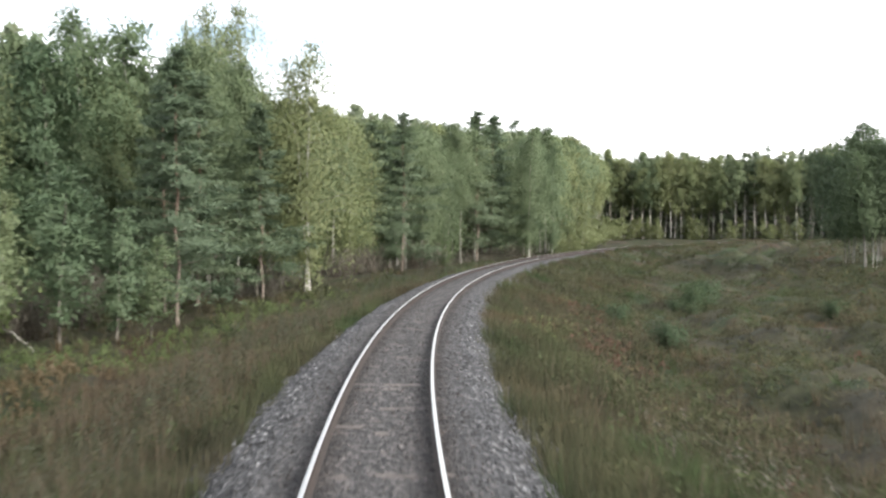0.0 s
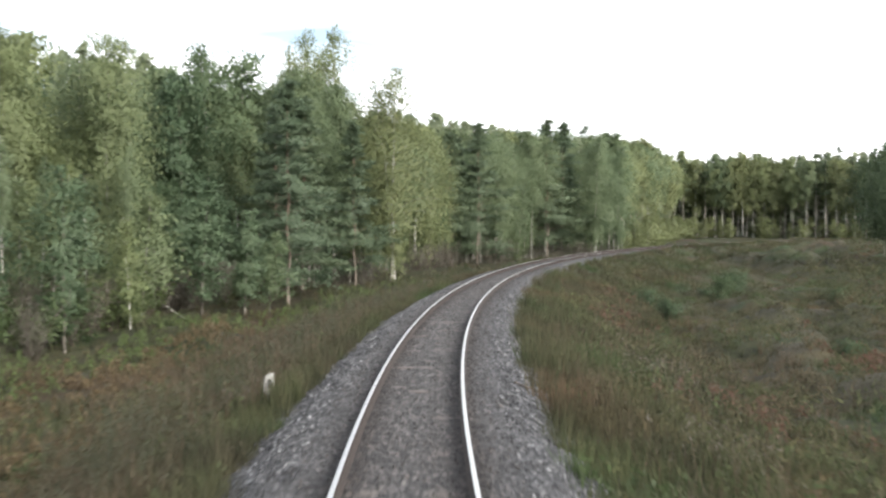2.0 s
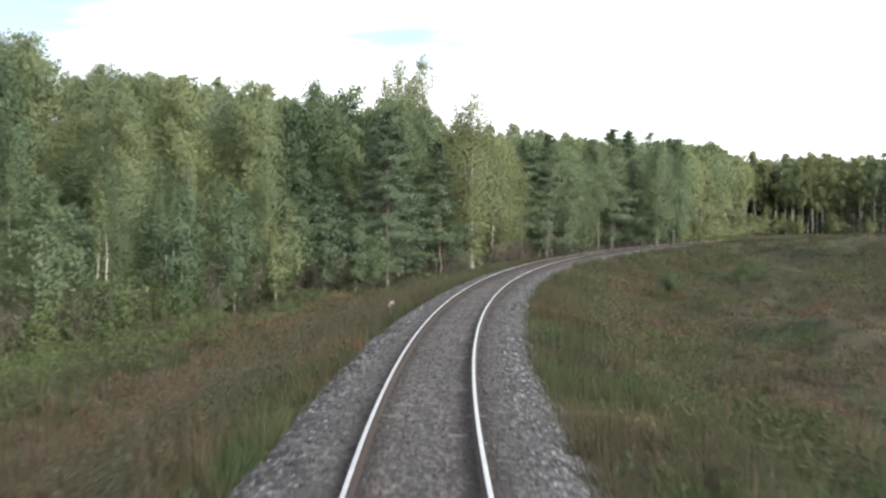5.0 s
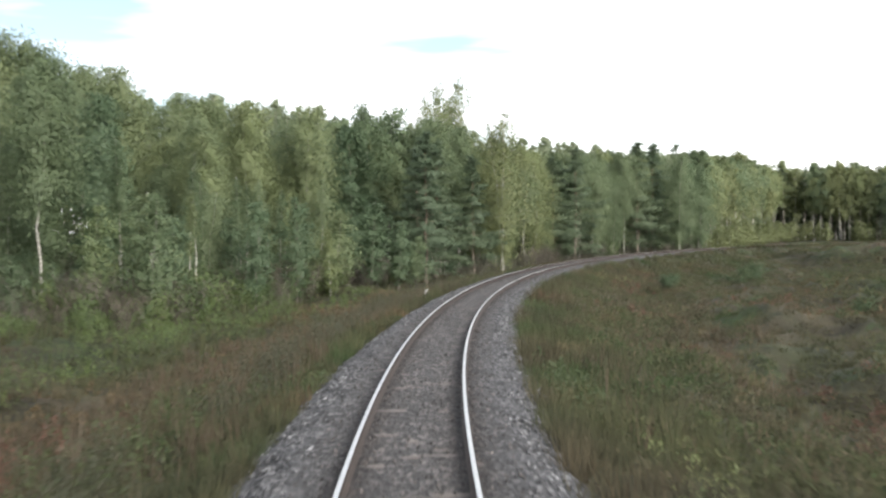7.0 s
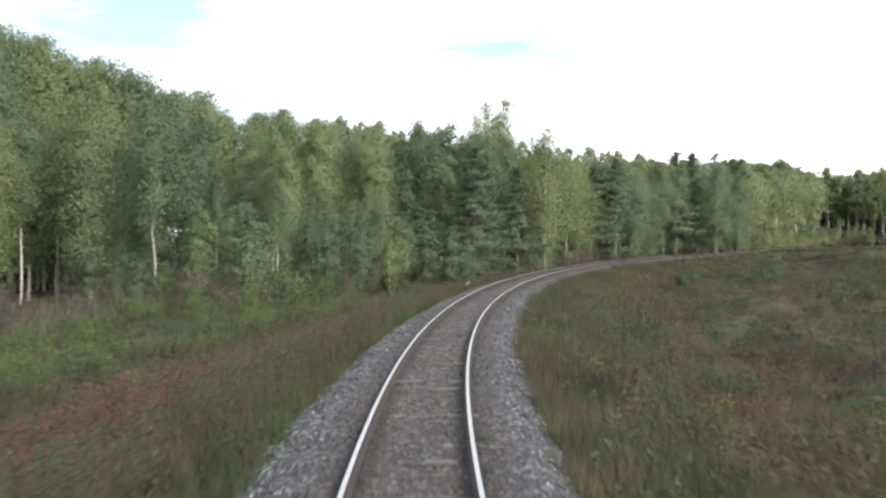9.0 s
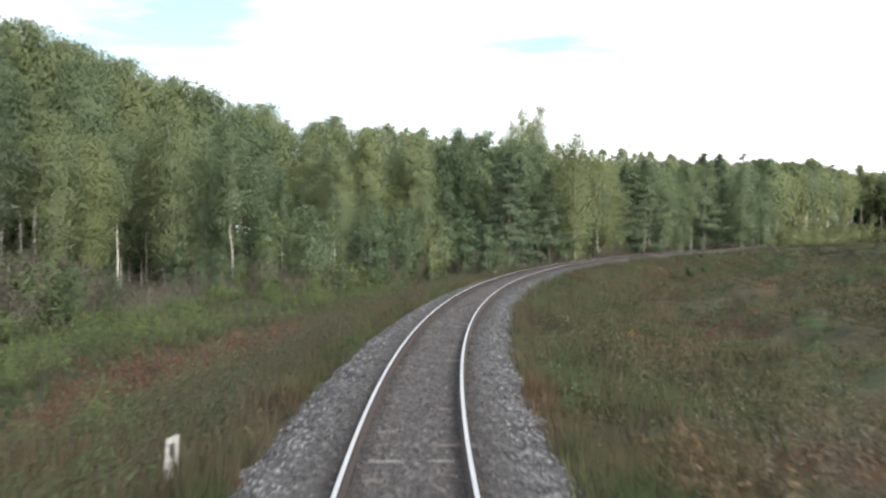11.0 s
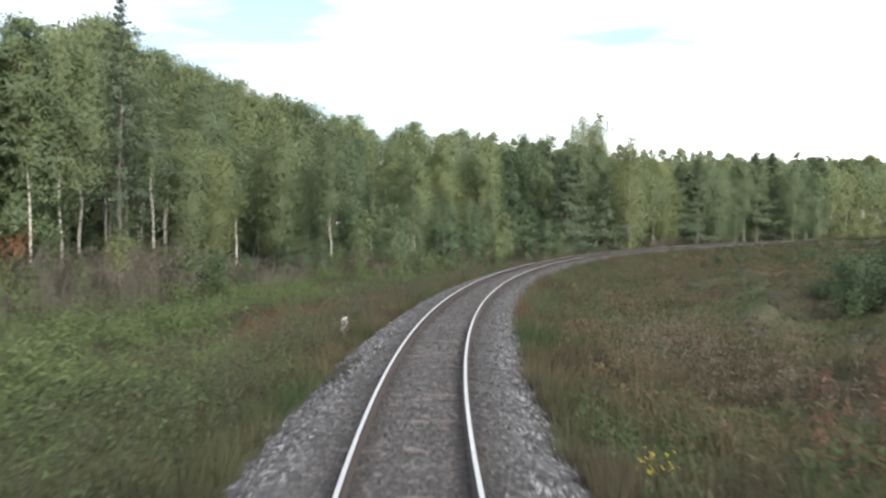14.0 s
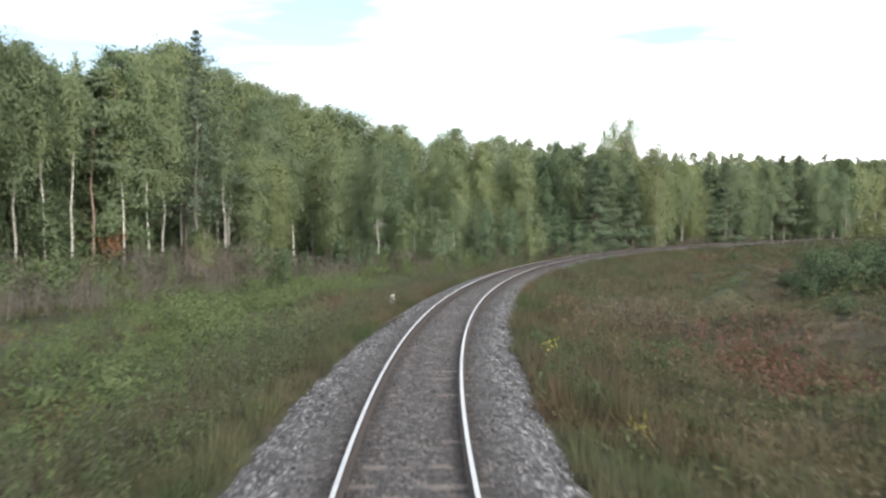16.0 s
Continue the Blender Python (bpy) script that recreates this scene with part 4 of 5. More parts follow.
for row in range(17):
    d = row * 0.7
    while d < wall_d[-1]:
        i = min(int(np.searchsorted(wall_d, d, "right")) - 1, len(WALL) - 2)
        tx, ty = (wall_x[i + 1] - wall_x[i]), (wall_y[i + 1] - wall_y[i])
        k = math.hypot(tx, ty)
        back = row * 3.6 + fr.uniform(-1.3, 1.3)
        x = float(np.interp(d, wall_d, wall_x)) - ty / k * back
        y = float(np.interp(d, wall_d, wall_y)) + tx / k * back
        right = d > wall_d[6]
        d += fr.uniform(1.9, 3.6) * (1 if row < 3 else 1.3)
        if not free(x, y, 1.6):
            continue
        pick = fr.random()
        h = fr.uniform(21.0, 24.0) - (fr.uniform(0, 3.5) if row == 0 else 0) - (2.0 if d < wall_d[3] else 0)
        if row == 0 or (row == 1 and pick < 0.5):
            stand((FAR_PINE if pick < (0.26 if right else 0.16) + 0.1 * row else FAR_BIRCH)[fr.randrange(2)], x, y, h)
        else:
            far_hidden.append((x, y, h * (0.45 if pick > 0.66 and row > 3 else 1.0), pick))


for k in range(150):
    d = fr.uniform(wall_d[3], wall_d[-1])
    x, y = float(np.interp(d, wall_d, wall_x)), float(np.interp(d, wall_d, wall_y))
    back = 1 + fr.uniform(7, 34) / math.hypot(x, y)
    far_hidden.append((x * back, y * back, fr.uniform(19, 22.5), fr.random()))


def closed_woods(name, label, places, models, bark_mat):
    """Joins plain trees that stand behind the others into one mesh."""
    vs, fs, ms, k = [], [], [], 0
    for x, y, h, pick in places:
        trunk, crown, tall = models[min(int(pick * len(models)), len(models) - 1)]
        a, q = fr.uniform(0, 6.28), 0.93 * h / tall
        z = float(land(x, y)[0])
        for slot, (v, f) in ((0, trunk), (1, crown)):
            w = np.stack([x + q * (v[:, 0] * math.cos(a) - v[:, 1] * math.sin(a)), y + q * (v[:, 0] * math.sin(a) + v[:, 1] * math.cos(a)), z + q * v[:, 2]], 1)
            vs.append(w)
            f = f if f.shape[1] == 3 else np.concatenate([f[:, :3], f[:, [0, 2, 3]]])
            fs.append(f + k)
            ms.append(np.full(len(f), slot))
            k += len(w)
    me = mesh_of(name, np.concatenate(vs), np.concatenate(fs), (bark_mat, M_DEEP_LEAF))
    me.polygons.foreach_set("material_index", np.concatenate(ms))
    return tagged(new(name, me), label, "woods", kind="stuff")


def plain_tree(seed, base, wide, n, size=0.85):
    r = np.random.RandomState(seed)
    tp = trunk_path(20.0, 0.02, r, 4)
    t = r.uniform(0, 1, n) ** 1.3
    rad = wide * (t + 0.25) ** 0.3 * (1 - t) ** 0.5 * 1.4 * np.sqrt(r.uniform(0.05, 1, n))
    a = r.uniform(0, 6.28, n)
    c = np.stack([rad * np.cos(a), rad * np.sin(a), 20.0 * (base + (1 - base) * t)], 1)
    return tube(tp, np.array([0.17, 0.14, 0.1, 0.03]), 4), leaves(c, size, r, 0.3), 20.0


for k in range(900):
    d = fr.uniform(0, wall_d[-1])
    x, y = float(np.interp(d, wall_d, wall_x)), float(np.interp(d, wall_d, wall_y))
    deep = fr.uniform(10, 70)
    back = 1 + deep / math.hypot(x, y)
    far_hidden.append((x * back, y * back, fr.uniform(6, 12) + 0.08 * deep, 0.99))
closed_woods("deep_woods", "dense dim woods deep behind the edge trees", hidden, [plain_tree(131, 0.0, 2.6, 480), plain_tree(132, 0.05, 2.8, 500), plain_tree(133, 0.12, 2.3, 440)], M_GREY_BARK)
closed_woods("far_woods", "close-set pale stems and dim crowns deep in the far forest", far_hidden, [plain_tree(134, 0.42, 2.2, 95, 1.35), plain_tree(135, 0.52, 2.0, 90, 1.35), plain_tree(136, 0.0, 4.2, 120, 2.0)], M_STEM)

# low growth along the edge
for k in range(210):
    s = fr.uniform(-165, -8) if k < 90 else fr.uniform(-70, -8)
    u = max(float(np.interp(s, EDGE_S, EDGE_U)), -22) + fr.uniform(-3.0, 2.5)
    x, y = (float(v) for v in along(s, u))
    stand(SCRUB[fr.randrange(2)] if fr.random() < 0.75 else WILLOW[fr.randrange(2)], x, y, fr.uniform(1.3, 3.2), None, 1.1, False)
for k in range(260):
    s = fr.uniform(-18, 54)
    u = float(np.interp(s, EDGE_S, EDGE_U)) + fr.uniform(-1, 13)
    x, y = (float(v) for v in along(s, u))
    stand((SCRUB * 7 + YOUNG + WILLOW)[fr.randrange(19)], x, y, fr.uniform(1.8, 3.9), None, 1.3, False)
for k in range(230):
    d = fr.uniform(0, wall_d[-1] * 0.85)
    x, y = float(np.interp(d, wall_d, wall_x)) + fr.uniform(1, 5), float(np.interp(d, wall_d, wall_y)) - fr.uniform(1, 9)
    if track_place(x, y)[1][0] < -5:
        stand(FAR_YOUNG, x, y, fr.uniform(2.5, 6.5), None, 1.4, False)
for k in range(40):
    s = fr.uniform(-62, -8)
    x, y = (float(v) for v in along(s, fr.uniform(-33, -22)))
    stand(YOUNG[fr.randrange(3)], x, y, fr.uniform(3.0, 5.5), None, 1.2, False)
for k in range(12):
    x, y = (float(v) for v in along(fr.uniform(34, 58), fr.uniform(-41, -35)))
    stand(YOUNG[fr.randrange(3)], x, y, fr.uniform(4.0, 8.0), None, 1.3, False)
# a lone sapling with a round head
stand(SAPLING, -18.3, -36.2, 4.9)
# green willow thickets on the open ground
for s0, u0, n, spread in ((-2, -21, 8, 5.0), (22, -19, 6, 5.0), (45, -15, 6, 4.0), (68, -10, 4, 3.0), (85, -9.5, 4, 3.0)):
    for k in range(n):
        x, y = (float(v) for v in along(s0 + fr.gauss(0, spread), min(u0 + fr.gauss(0, spread * 0.55), -4.5)))
        stand(WILLOW[fr.randrange(2)], x, y, fr.uniform(0.9, 1.7), None, 1.4, False)
for x, y, h in ((22.8, -17.0, 2.1), (25.0, -13.5, 2.8), (27.5, -18.0, 2.9), (24.6, -21.5, 2.0), (30.0, -12.0, 3.6), (27.8, -23.0, 2.3), (32.0, -18.0, 3.8), (29.5, -27.0, 2.6), (35.0, -22.0, 4.0), (34.0, -9.0, 3.6), (22.5, -27.5, 2.6), (24.5, -31.0, 3.0), (22.0, -31.5, 2.0), (26.5, -29.0, 3.3), (28.0, -34.0, 3.2)):
    stand(ALDER, x, y, h * 0.8, None, 1.3, False)
for k in range(34):
    x, y = (float(v) for v in along(fr.uniform(-115, 70), 8 + 38 * fr.random() ** 1.3))
    stand(ALDER, x, y, fr.uniform(0.5, 1.15), None, 1.3, False)
for x, y, h in ((17.5, 22.0, 1.3), (19.4, 20.5, 1.5), (21.0, 23.5, 1.2)):
    stand(ALDER, x, y, h, None, 1.2, False)
stand(DRY_SPRUCE, -33.0, -27.6, 5.8, None, 0.6, False)
for k in range(24):
    s = fr.uniform(-14, 50)
    x, y = (float(v) for v in along(s, float(np.interp(s, EDGE_S, EDGE_U)) + fr.uniform(-5, 2.5)))
    stand(YOUNG[fr.randrange(3)], x, y, fr.uniform(4.5, 9.0), None, 1.25, False)
for x, y, h in ((19.2, 72.0, 1.8), (20.3, 73.6, 2.1), (18.6, 70.6, 1.3)):
    stand(ALDER, x, y, h, None, 0.9, False)

# ---- low plants ----


def blades(name, label, s0, s1, u0, u1, tufts, per, tall, width, spread, mat, seed, power=1.0, clump=0.0, category="grass"):
    """Tufts of thin blades, more of them towards u0."""
    r = np.random.RandomState(seed)
    s = r.uniform(s0, s1, tufts)
    u = u0 + (u1 - u0) * r.uniform(0, 1, tufts) ** power
    edge = bed_edge(s, np.sign(u0))
    u = np.where(np.abs(u) < edge + 0.06, np.sign(u0) * (edge + 0.06 + r.exponential(0.25, tufts)), u)
    x, y = along(s, u)
    if clump:
        keep = waves(x, y, 6.0, seed + 50) + r.normal(0, 0.35, tufts) > clump - 0.6
        x, y = x[keep], y[keep]
    z = land(x, y)
    n = len(x)
    hh = tall * r.uniform(0.55, 1.25, n) * (1 + 0.3 * waves(x, y, 5.0, seed + 9))
    c = np.repeat(np.stack([x, y, z], 1), per, 0)
    hh = np.repeat(hh, per) * r.uniform(0.5, 1.1, n * per)
    a = r.uniform(0, 6.283, n * per)
    d = np.stack([np.cos(a), np.sin(a), 0 * a], 1)
    base = c + d * (spread * 0.35 * r.uniform(0, 1, n * per))[:, None]
    tip = c + d * (spread * r.uniform(0.2, 1.3, n * per))[:, None] + np.stack([0 * hh, 0 * hh, hh], 1)
    b = a + r.normal(1.57, 0.6, n * per)
    side = np.stack([np.cos(b), np.sin(b), 0 * b], 1) * (width * r.uniform(0.6, 1.4, n * per) * 0.5)[:, None]
    base[:, 2] -= 0.05
    v = np.stack([base - side, base + side, tip], 1).reshape(-1, 3)
    return tagged(new(name, mesh_of(name, v, np.arange(len(v)).reshape(-1, 3), mat)), label, category, kind="stuff")


blades("verge_grass", "dry and green grass on the embankment verge", -60, 100, 2.0, 10.0, 11500, 10, 0.42, 0.02, 0.32, M_GRASS, 201, 1.3)
blades("verge_grass", "dry and green grass on the embankment verge", -60, 100, -2.15, -10.0, 10500, 10, 0.42, 0.02, 0.32, M_GRASS, 202, 1.3)
blades("tall_verge_grass", "tall shaggy grass along the foot of the ballast", -60, 100, 2.15, 5.2, 5200, 14, 0.72, 0.018, 0.42, M_GRASS, 208, 1.1, 0.25)
blades("tall_verge_grass", "tall shaggy grass along the foot of the ballast", -60, 100, -2.4, -6.0, 4200, 14, 0.66, 0.018, 0.42, M_GRASS, 209, 1.1, 0.35)
blades("far_verge_grass", "grass along the far track", -300, -60, 2.05, 9.0, 6000, 7, 0.45, 0.07, 0.3, M_GRASS, 203, 1.3)
blades("far_verge_grass", "grass along the far track", -300, -60, -2.2, -16.0, 7000, 7, 0.55, 0.07, 0.3, M_GRASS, 204, 1.0)
blades("heath_plants", "brown heather and dry grass on the open heath", -200, 95, 7.0, 60.0, 18000, 7, 0.34, 0.045, 0.5, M_HEATH, 205, 1.5)
blades("far_heath_plants", "brown heather far out on the heath", -230, 90, 40.0, 120.0, 12000, 6, 0.3, 0.12, 0.9, M_HEATH, 207, 1.2)
blades("meadow_plants", "tall mixed grass before the forest", -90, 90, -7.0, -50.0, 13000, 8, 0.6, 0.06, 0.36, M_GRASS, 206, 1.3)


def weeds(name, label, zones, n, tall, mat, seed, leaf=0.09, per=16, category="weeds", lift=-0.2, slim=0.5):
    """Upright leafy weeds: leaves set up a stalk."""
    r = np.random.RandomState(seed)
    cs = []
    for s0, s1, u0, u1, share in zones:
        m = int(n * share)
        x, y = along(r.uniform(s0, s1, m), r.uniform(u0, u1, m))
        ok = waves(x, y, 5.0, seed) + r.normal(0, 0.4, m) > -0.1
        x, y = x[ok], y[ok]
        z, h = land(x, y), tall * r.uniform(0.5, 1.3, len(x)) * (1 + 0.3 * waves(x, y, 4.0, seed + 3)).clip(0.5, 1.6)
        t = r.uniform(0.25, 1.0, (len(x), per))
        ww = 0.16 * (1.15 - t)
        cs.append(np.stack([x[:, None] + r.normal(0, 1, t.shape) * ww, y[:, None] + r.normal(0, 1, t.shape) * ww, z[:, None] + h[:, None] * t], -1).reshape(-1, 3))
    return tagged(new(name, mesh_of(name, *leaves(np.concatenate(cs), leaf, r, lift, slim), mat)), label, category, kind="stuff")


weeds("green_weeds", "leafy green weeds beside the ballast", [(55, 100, -3.2, -9, 0.5), (20, 60, -4, -10, 0.25), (-40, 100, 2.8, 6.0, 0.06), (-50, 20, -3, -8, 0.06)], 3600, 0.7, M_WEED, 301, 0.085, 20)
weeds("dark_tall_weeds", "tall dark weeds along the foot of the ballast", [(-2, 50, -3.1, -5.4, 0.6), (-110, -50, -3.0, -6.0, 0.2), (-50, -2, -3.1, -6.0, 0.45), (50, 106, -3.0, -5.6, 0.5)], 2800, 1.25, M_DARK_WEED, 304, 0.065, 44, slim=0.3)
weeds("green_thicket", "dense bright green raspberry and willow thicket", [(-16, 14, -13.5, -23, 0.3), (12, 48, -12.5, -20, 0.28), (44, 74, -7.5, -17, 0.2), (66, 106, -4.6, -15, 0.22)], 2000, 1.2, M_THICKET, 305, 0.09, 36, "thicket", slim=0.35)
weeds("shaded_thicket", "darker weeds among the green thicket", [(-16, 48, -11.5, -23, 0.5), (44, 106, -4.6, -17, 0.5)], 2600, 0.9, M_DARK_WEED, 306, 0.08, 34, "thicket", slim=0.3)
blades("dry_stalks", "tall dry brown stalks and grass on the verge", -60, 62, -3.0, -11.0, 7000, 11, 0.85, 0.022, 0.4, M_DRY_STALK, 211, 1.0, 0.1)
blades("dry_stalks", "tall dry brown stalks and grass on the verge", -60, 95, 3.4, 12.0, 3000, 10, 0.75, 0.022, 0.45, M_DRY_STALK, 212, 1.0, 0.25)


def brushwood(name, label, s0, s1, near, deep, n, tall, mat, seed):
    """Thin bare upright stems before the feet of the trees."""
    r = np.random.RandomState(seed)
    s = r.uniform(s0, s1, n)
    u = np.maximum(np.interp(s, EDGE_S, EDGE_U), near) + r.uniform(-deep, 3.0, n)
    x, y = along(s, u)
    keep = waves(x, y, 7.0, seed) + r.normal(0, 0.5, n) > -0.35
    x, y = x[keep], y[keep]
    k = len(x)
    foot = np.stack([x, y, land(x, y) - 0.1], 1)
    h = tall * r.uniform(0.5, 1.3, k) * (1 + 0.25 * waves(x, y, 6.0, seed + 1))
    tip = foot + np.stack([r.normal(0, 0.12, k) * h, r.normal(0, 0.12, k) * h, h], 1)
    a = r.uniform(0, 6.283, k)
    side = np.stack([np.cos(a), np.sin(a), 0 * a], 1) * 0.022
    stem = np.stack([foot - side, foot + side, tip], 1).reshape(-1, 3)
    t = r.uniform(0.3, 1.0, (k, 5, 1))
    spray = (foot[:, None] + (tip - foot)[:, None] * t + r.normal(0, 0.16, (k, 5, 3))).reshape(-1, 3)
    v, f = joined([(stem, np.arange(3 * k).reshape(-1, 3)), leaves(spray, 0.34, r, -1.0, 0.09)])
    return tagged(new(name, mesh_of(name, v, f, mat)), label, "brushwood", kind="stuff")


brushwood("brushwood", "grey-brown bare brushwood before the trees", -75, 56, -27, 5.0, 9000, 2.2, M_SCRUB, 241)
brushwood("far_brushwood", "grey-brown bare brushwood before the trees", -165, -75, -27, 2.0, 2200, 1.8, M_SCRUB, 242)
weeds("dry_seed_heads", "pale fluffy seed heads of dried weeds", [(-30, 95, 4.5, 16, 0.6), (40, 95, 3.5, 9, 0.25), (-50, 60, -3.5, -9, 0.15)], 1300, 0.75, M_SEED, 302, 0.075, 11, lift=-0.9, slim=0.2)

weeds("low_forbs", "low mixed herbs between the grass of the verge", [(-45, 98, 2.3, 8.0, 0.5), (-45, 98, -2.4, -9.0, 0.5)], 7000, 0.36, M_GRASS, 303, 0.1, 9)
for post_s, post_u in ((-8.2, -3.05), (57.8, -3.55)):
    blades("post_grass", "tall dry grass round the marker post", post_s - 0.8, post_s + 1.8, post_u + 0.7, post_u - 0.9, 90, 12, 0.55, 0.03, 0.2, M_GRASS, 210 + int(post_s))


def hummocks(name, label, s0, s1, u0, u1, n, per, size, mat, seed, power=1.0, wide=1.0, category="heath plants", steep=1.0):
    """Low rounded cushions of small leafy sprays, of very different sizes."""
    r = np.random.RandomState(seed)
    u = u0 + (u1 - u0) * r.uniform(0, 1, n) ** power
    x, y = along(r.uniform(s0, s1, n), u)
    rad = wide * np.exp(r.normal(-0.75, 0.5, n)).clip(0.18, 1.3)
    rad = np.minimum(rad, 0.2 + 0.32 * (np.abs(u) - 2.2))
    tall = steep * rad * r.uniform(0.45, 0.9, n) + 0.05
    a, q = r.uniform(0, 6.283, (n, per)), np.sqrt(r.uniform(0, 1, (n, per)))
    px, py = x[:, None] + rad[:, None] * q * np.cos(a), y[:, None] + rad[:, None] * q * np.sin(a)
    z = land(x, y)[:, None] + tall[:, None] * np.sqrt(1.02 - q ** 2) * r.uniform(0.55, 1.12, (n, per))
    c = np.stack([px, py, z], -1).reshape(-1, 3)
    return tagged(new(name, mesh_of(name, *leaves(c, size, r, -0.35, 0.3), mat)), label, category, kind="stuff")


hummocks("heather_cushions", "soft cushions of heather, bilberry and dry grass", -110, 95, 2.9, 30.0, 4300, 50, 0.125, M_HEATH, 221, 1.15)
hummocks("far_heather_cushions", "brown and olive cushions far over the heath", -200, 90, 20.0, 100.0, 3600, 28, 0.36, M_HEATH, 222, 1.3, 1.9)
hummocks("heath_shrublets", "knee-high tufted shrublets and grass clumps on the heath", -130, 95, 4.5, 40.0, 1500, 90, 0.17, M_HEATH, 224, 1.3, 1.7)
hummocks("thicket_clumps", "leafy clumps of raspberry, willow and nettle", 48, 107, -5.0, -17.0, 150, 260, 0.10, M_THICKET, 225, 1.0, 1.7, "thicket", 2.0)
hummocks("thicket_clumps", "leafy clumps of raspberry, willow and nettle", -20, 50, -12.5, -23.0, 190, 170, 0.12, M_THICKET, 226, 1.0, 1.8, "thicket", 1.7)
hummocks("verge_cushions", "mixed green and brown herbs on the low verge", -60, 98, -2.8, -16.0, 1700, 60, 0.15, M_GRASS, 223, 1.2)


def herb_patch(name, label, mat, seed, places, size=0.12, per=46, tall=0.4):
    """A ragged patch of herbs of one colour round each of some places on the verge."""
    r = np.random.RandomState(seed)
    cs = []
    for s0, u0, ds, du, n in places:
        x, y = along(r.normal(s0, ds, n), r.normal(u0, du, n))
        z = land(x, y)
        t = r.uniform(0.15, 1.1, (n, per))
        w = 0.22 * (1.2 - t)
        cs.append(np.stack([x[:, None] + r.normal(0, 1, t.shape) * w, y[:, None] + r.normal(0, 1, t.shape) * w, z[:, None] + tall * r.uniform(0.5, 1.2, (n, 1)) * t], -1).reshape(-1, 3))
    return tagged(new(name, mesh_of(name, *leaves(np.concatenate(cs), size, r, -0.3, 0.35), mat)), label, "herbs", kind="stuff")


herb_patch("red_herbs", "reddish-brown autumn herbs in the grass", M_RED_HERB, 231, ((34, -7.9, 2.0, 1.0, 110), (36, -9.6, 2.2, 0.8, 90), (40, -10.6, 4.0, 0.7, 90), (2, -8.6, 4.0, 0.8, 70), (76, 8.0, 1.6, 0.9, 60), (78, 10.0, 1.6, 0.9, 60), (60, -9.0, 3.0, 0.7, 60), (20, 12.0, 4.0, 1.2, 60), (-25, 16.0, 5.0, 1.5, 80), (-40, 6.5, 3.0, 0.8, 40), (-60, 7.0, 4.0, 0.8, 40), (-14, 8.0, 3.0, 1.0, 40)))
herb_patch("foot_grass", "fresh green grass at the foot of the trees", M_BUSH_LEAF, 236, ((-70, -11.5, 6.0, 1.2, 130), (-58, -12.0, 5.0, 1.2, 130), (-46, -13.5, 5.0, 1.3, 130), (-32, -15.0, 5.0, 1.2, 90), (-18, -14.5, 5.0, 1.5, 90)), 0.13, 44, 0.55)
herb_patch("tall_red_herbs", "tall rust-red autumn herbs in the grass", M_RED_HERB, 237, ((29, -8.6, 3.2, 0.9, 170), (35, -9.6, 3.0, 0.9, 130), (44, -10.2, 3.0, 0.7, 90), (76, 8.6, 2.0, 1.1, 60)), 0.11, 50, 0.85)
herb_patch("pale_seed_plumes", "pale grey-pink seed plumes above the grass", M_SEED, 232, ((-16, 5.9, 3.0, 0.7, 60), (-4, 4.9, 1.2, 0.4, 30), (59, 6.9, 3.0, 1.1, 190), (66, 5.4, 2.0, 0.5, 50), (70, 8.0, 3.0, 1.0, 60), (50, 8.0, 3.0, 1.2, 70), (-8.6, -3.5, 0.5, 0.25, 22)), 0.07, 14, 0.8)
herb_patch("dark_herbs", "dark green leafy herbs at the foot of the ballast", M_WEED, 233, ((44, 3.3, 1.6, 0.35, 40), (50, 3.0, 2.0, 0.3, 40), (77, 3.3, 1.6, 0.4, 45), (84, 3.0, 1.5, 0.35, 40), (23, 3.1, 2.0, 0.3, 35), (2, 2.9, 1.5, 0.3, 30), (24, -3.8, 2.5, 0.5, 40), (52, -4.0, 2.5, 0.5, 40)), 0.10, 34, 0.55)
herb_patch("yellow_herbs", "yellow-green herbs on the verge beside the track", M_YELLOW_LEAF, 234, ((-44, 4.5, 3.5, 0.6, 50), (33, 4.0, 2.0, 0.5, 40), (-10, -9.5, 3.0, 0.7, 50)), 0.1, 40, 0.35)
herb_patch("tan_grass", "dry tan grass between the green of the verge", M_TAN, 235, ((-9, -9.0, 5.0, 1.1, 190), (4, -8.0, 4.0, 0.8, 90), (-34, -12.0, 5.0, 0.9, 110), (-22, -11.5, 4.0, 1.0, 90), (22, -11.0, 5.0, 0.8, 70), (-58, -9.0, 6.0, 1.2, 70), (70, 4.6, 3.0, 0.5, 60), (60, 4.2, 2.5, 0.5, 50), (14, -6.0, 4.0, 0.8, 50)), 0.16, 40, 0.45)

# ---- track furniture and small things ----


def box(x0, x1, y0, y1, z0, z1, bev=0.01):
    bm = bmesh.new()
    bmesh.ops.create_cube(bm, size=1.0, matrix=Matrix.Translation(((x0 + x1) / 2, (y0 + y1) / 2, (z0 + z1) / 2)) @ Matrix.Diagonal((x1 - x0, y1 - y0, z1 - z0, 1)))
    if bev:
        bmesh.ops.bevel(bm, geom=bm.edges[:], offset=bev, segments=1, affect="EDGES")
    return bm


def bm_mesh(name, bm, mat):
    me = bpy.data.meshes.new(name)
    bm.to_mesh(me)
    bm.free()
    me.materials.append(mat)
    return me


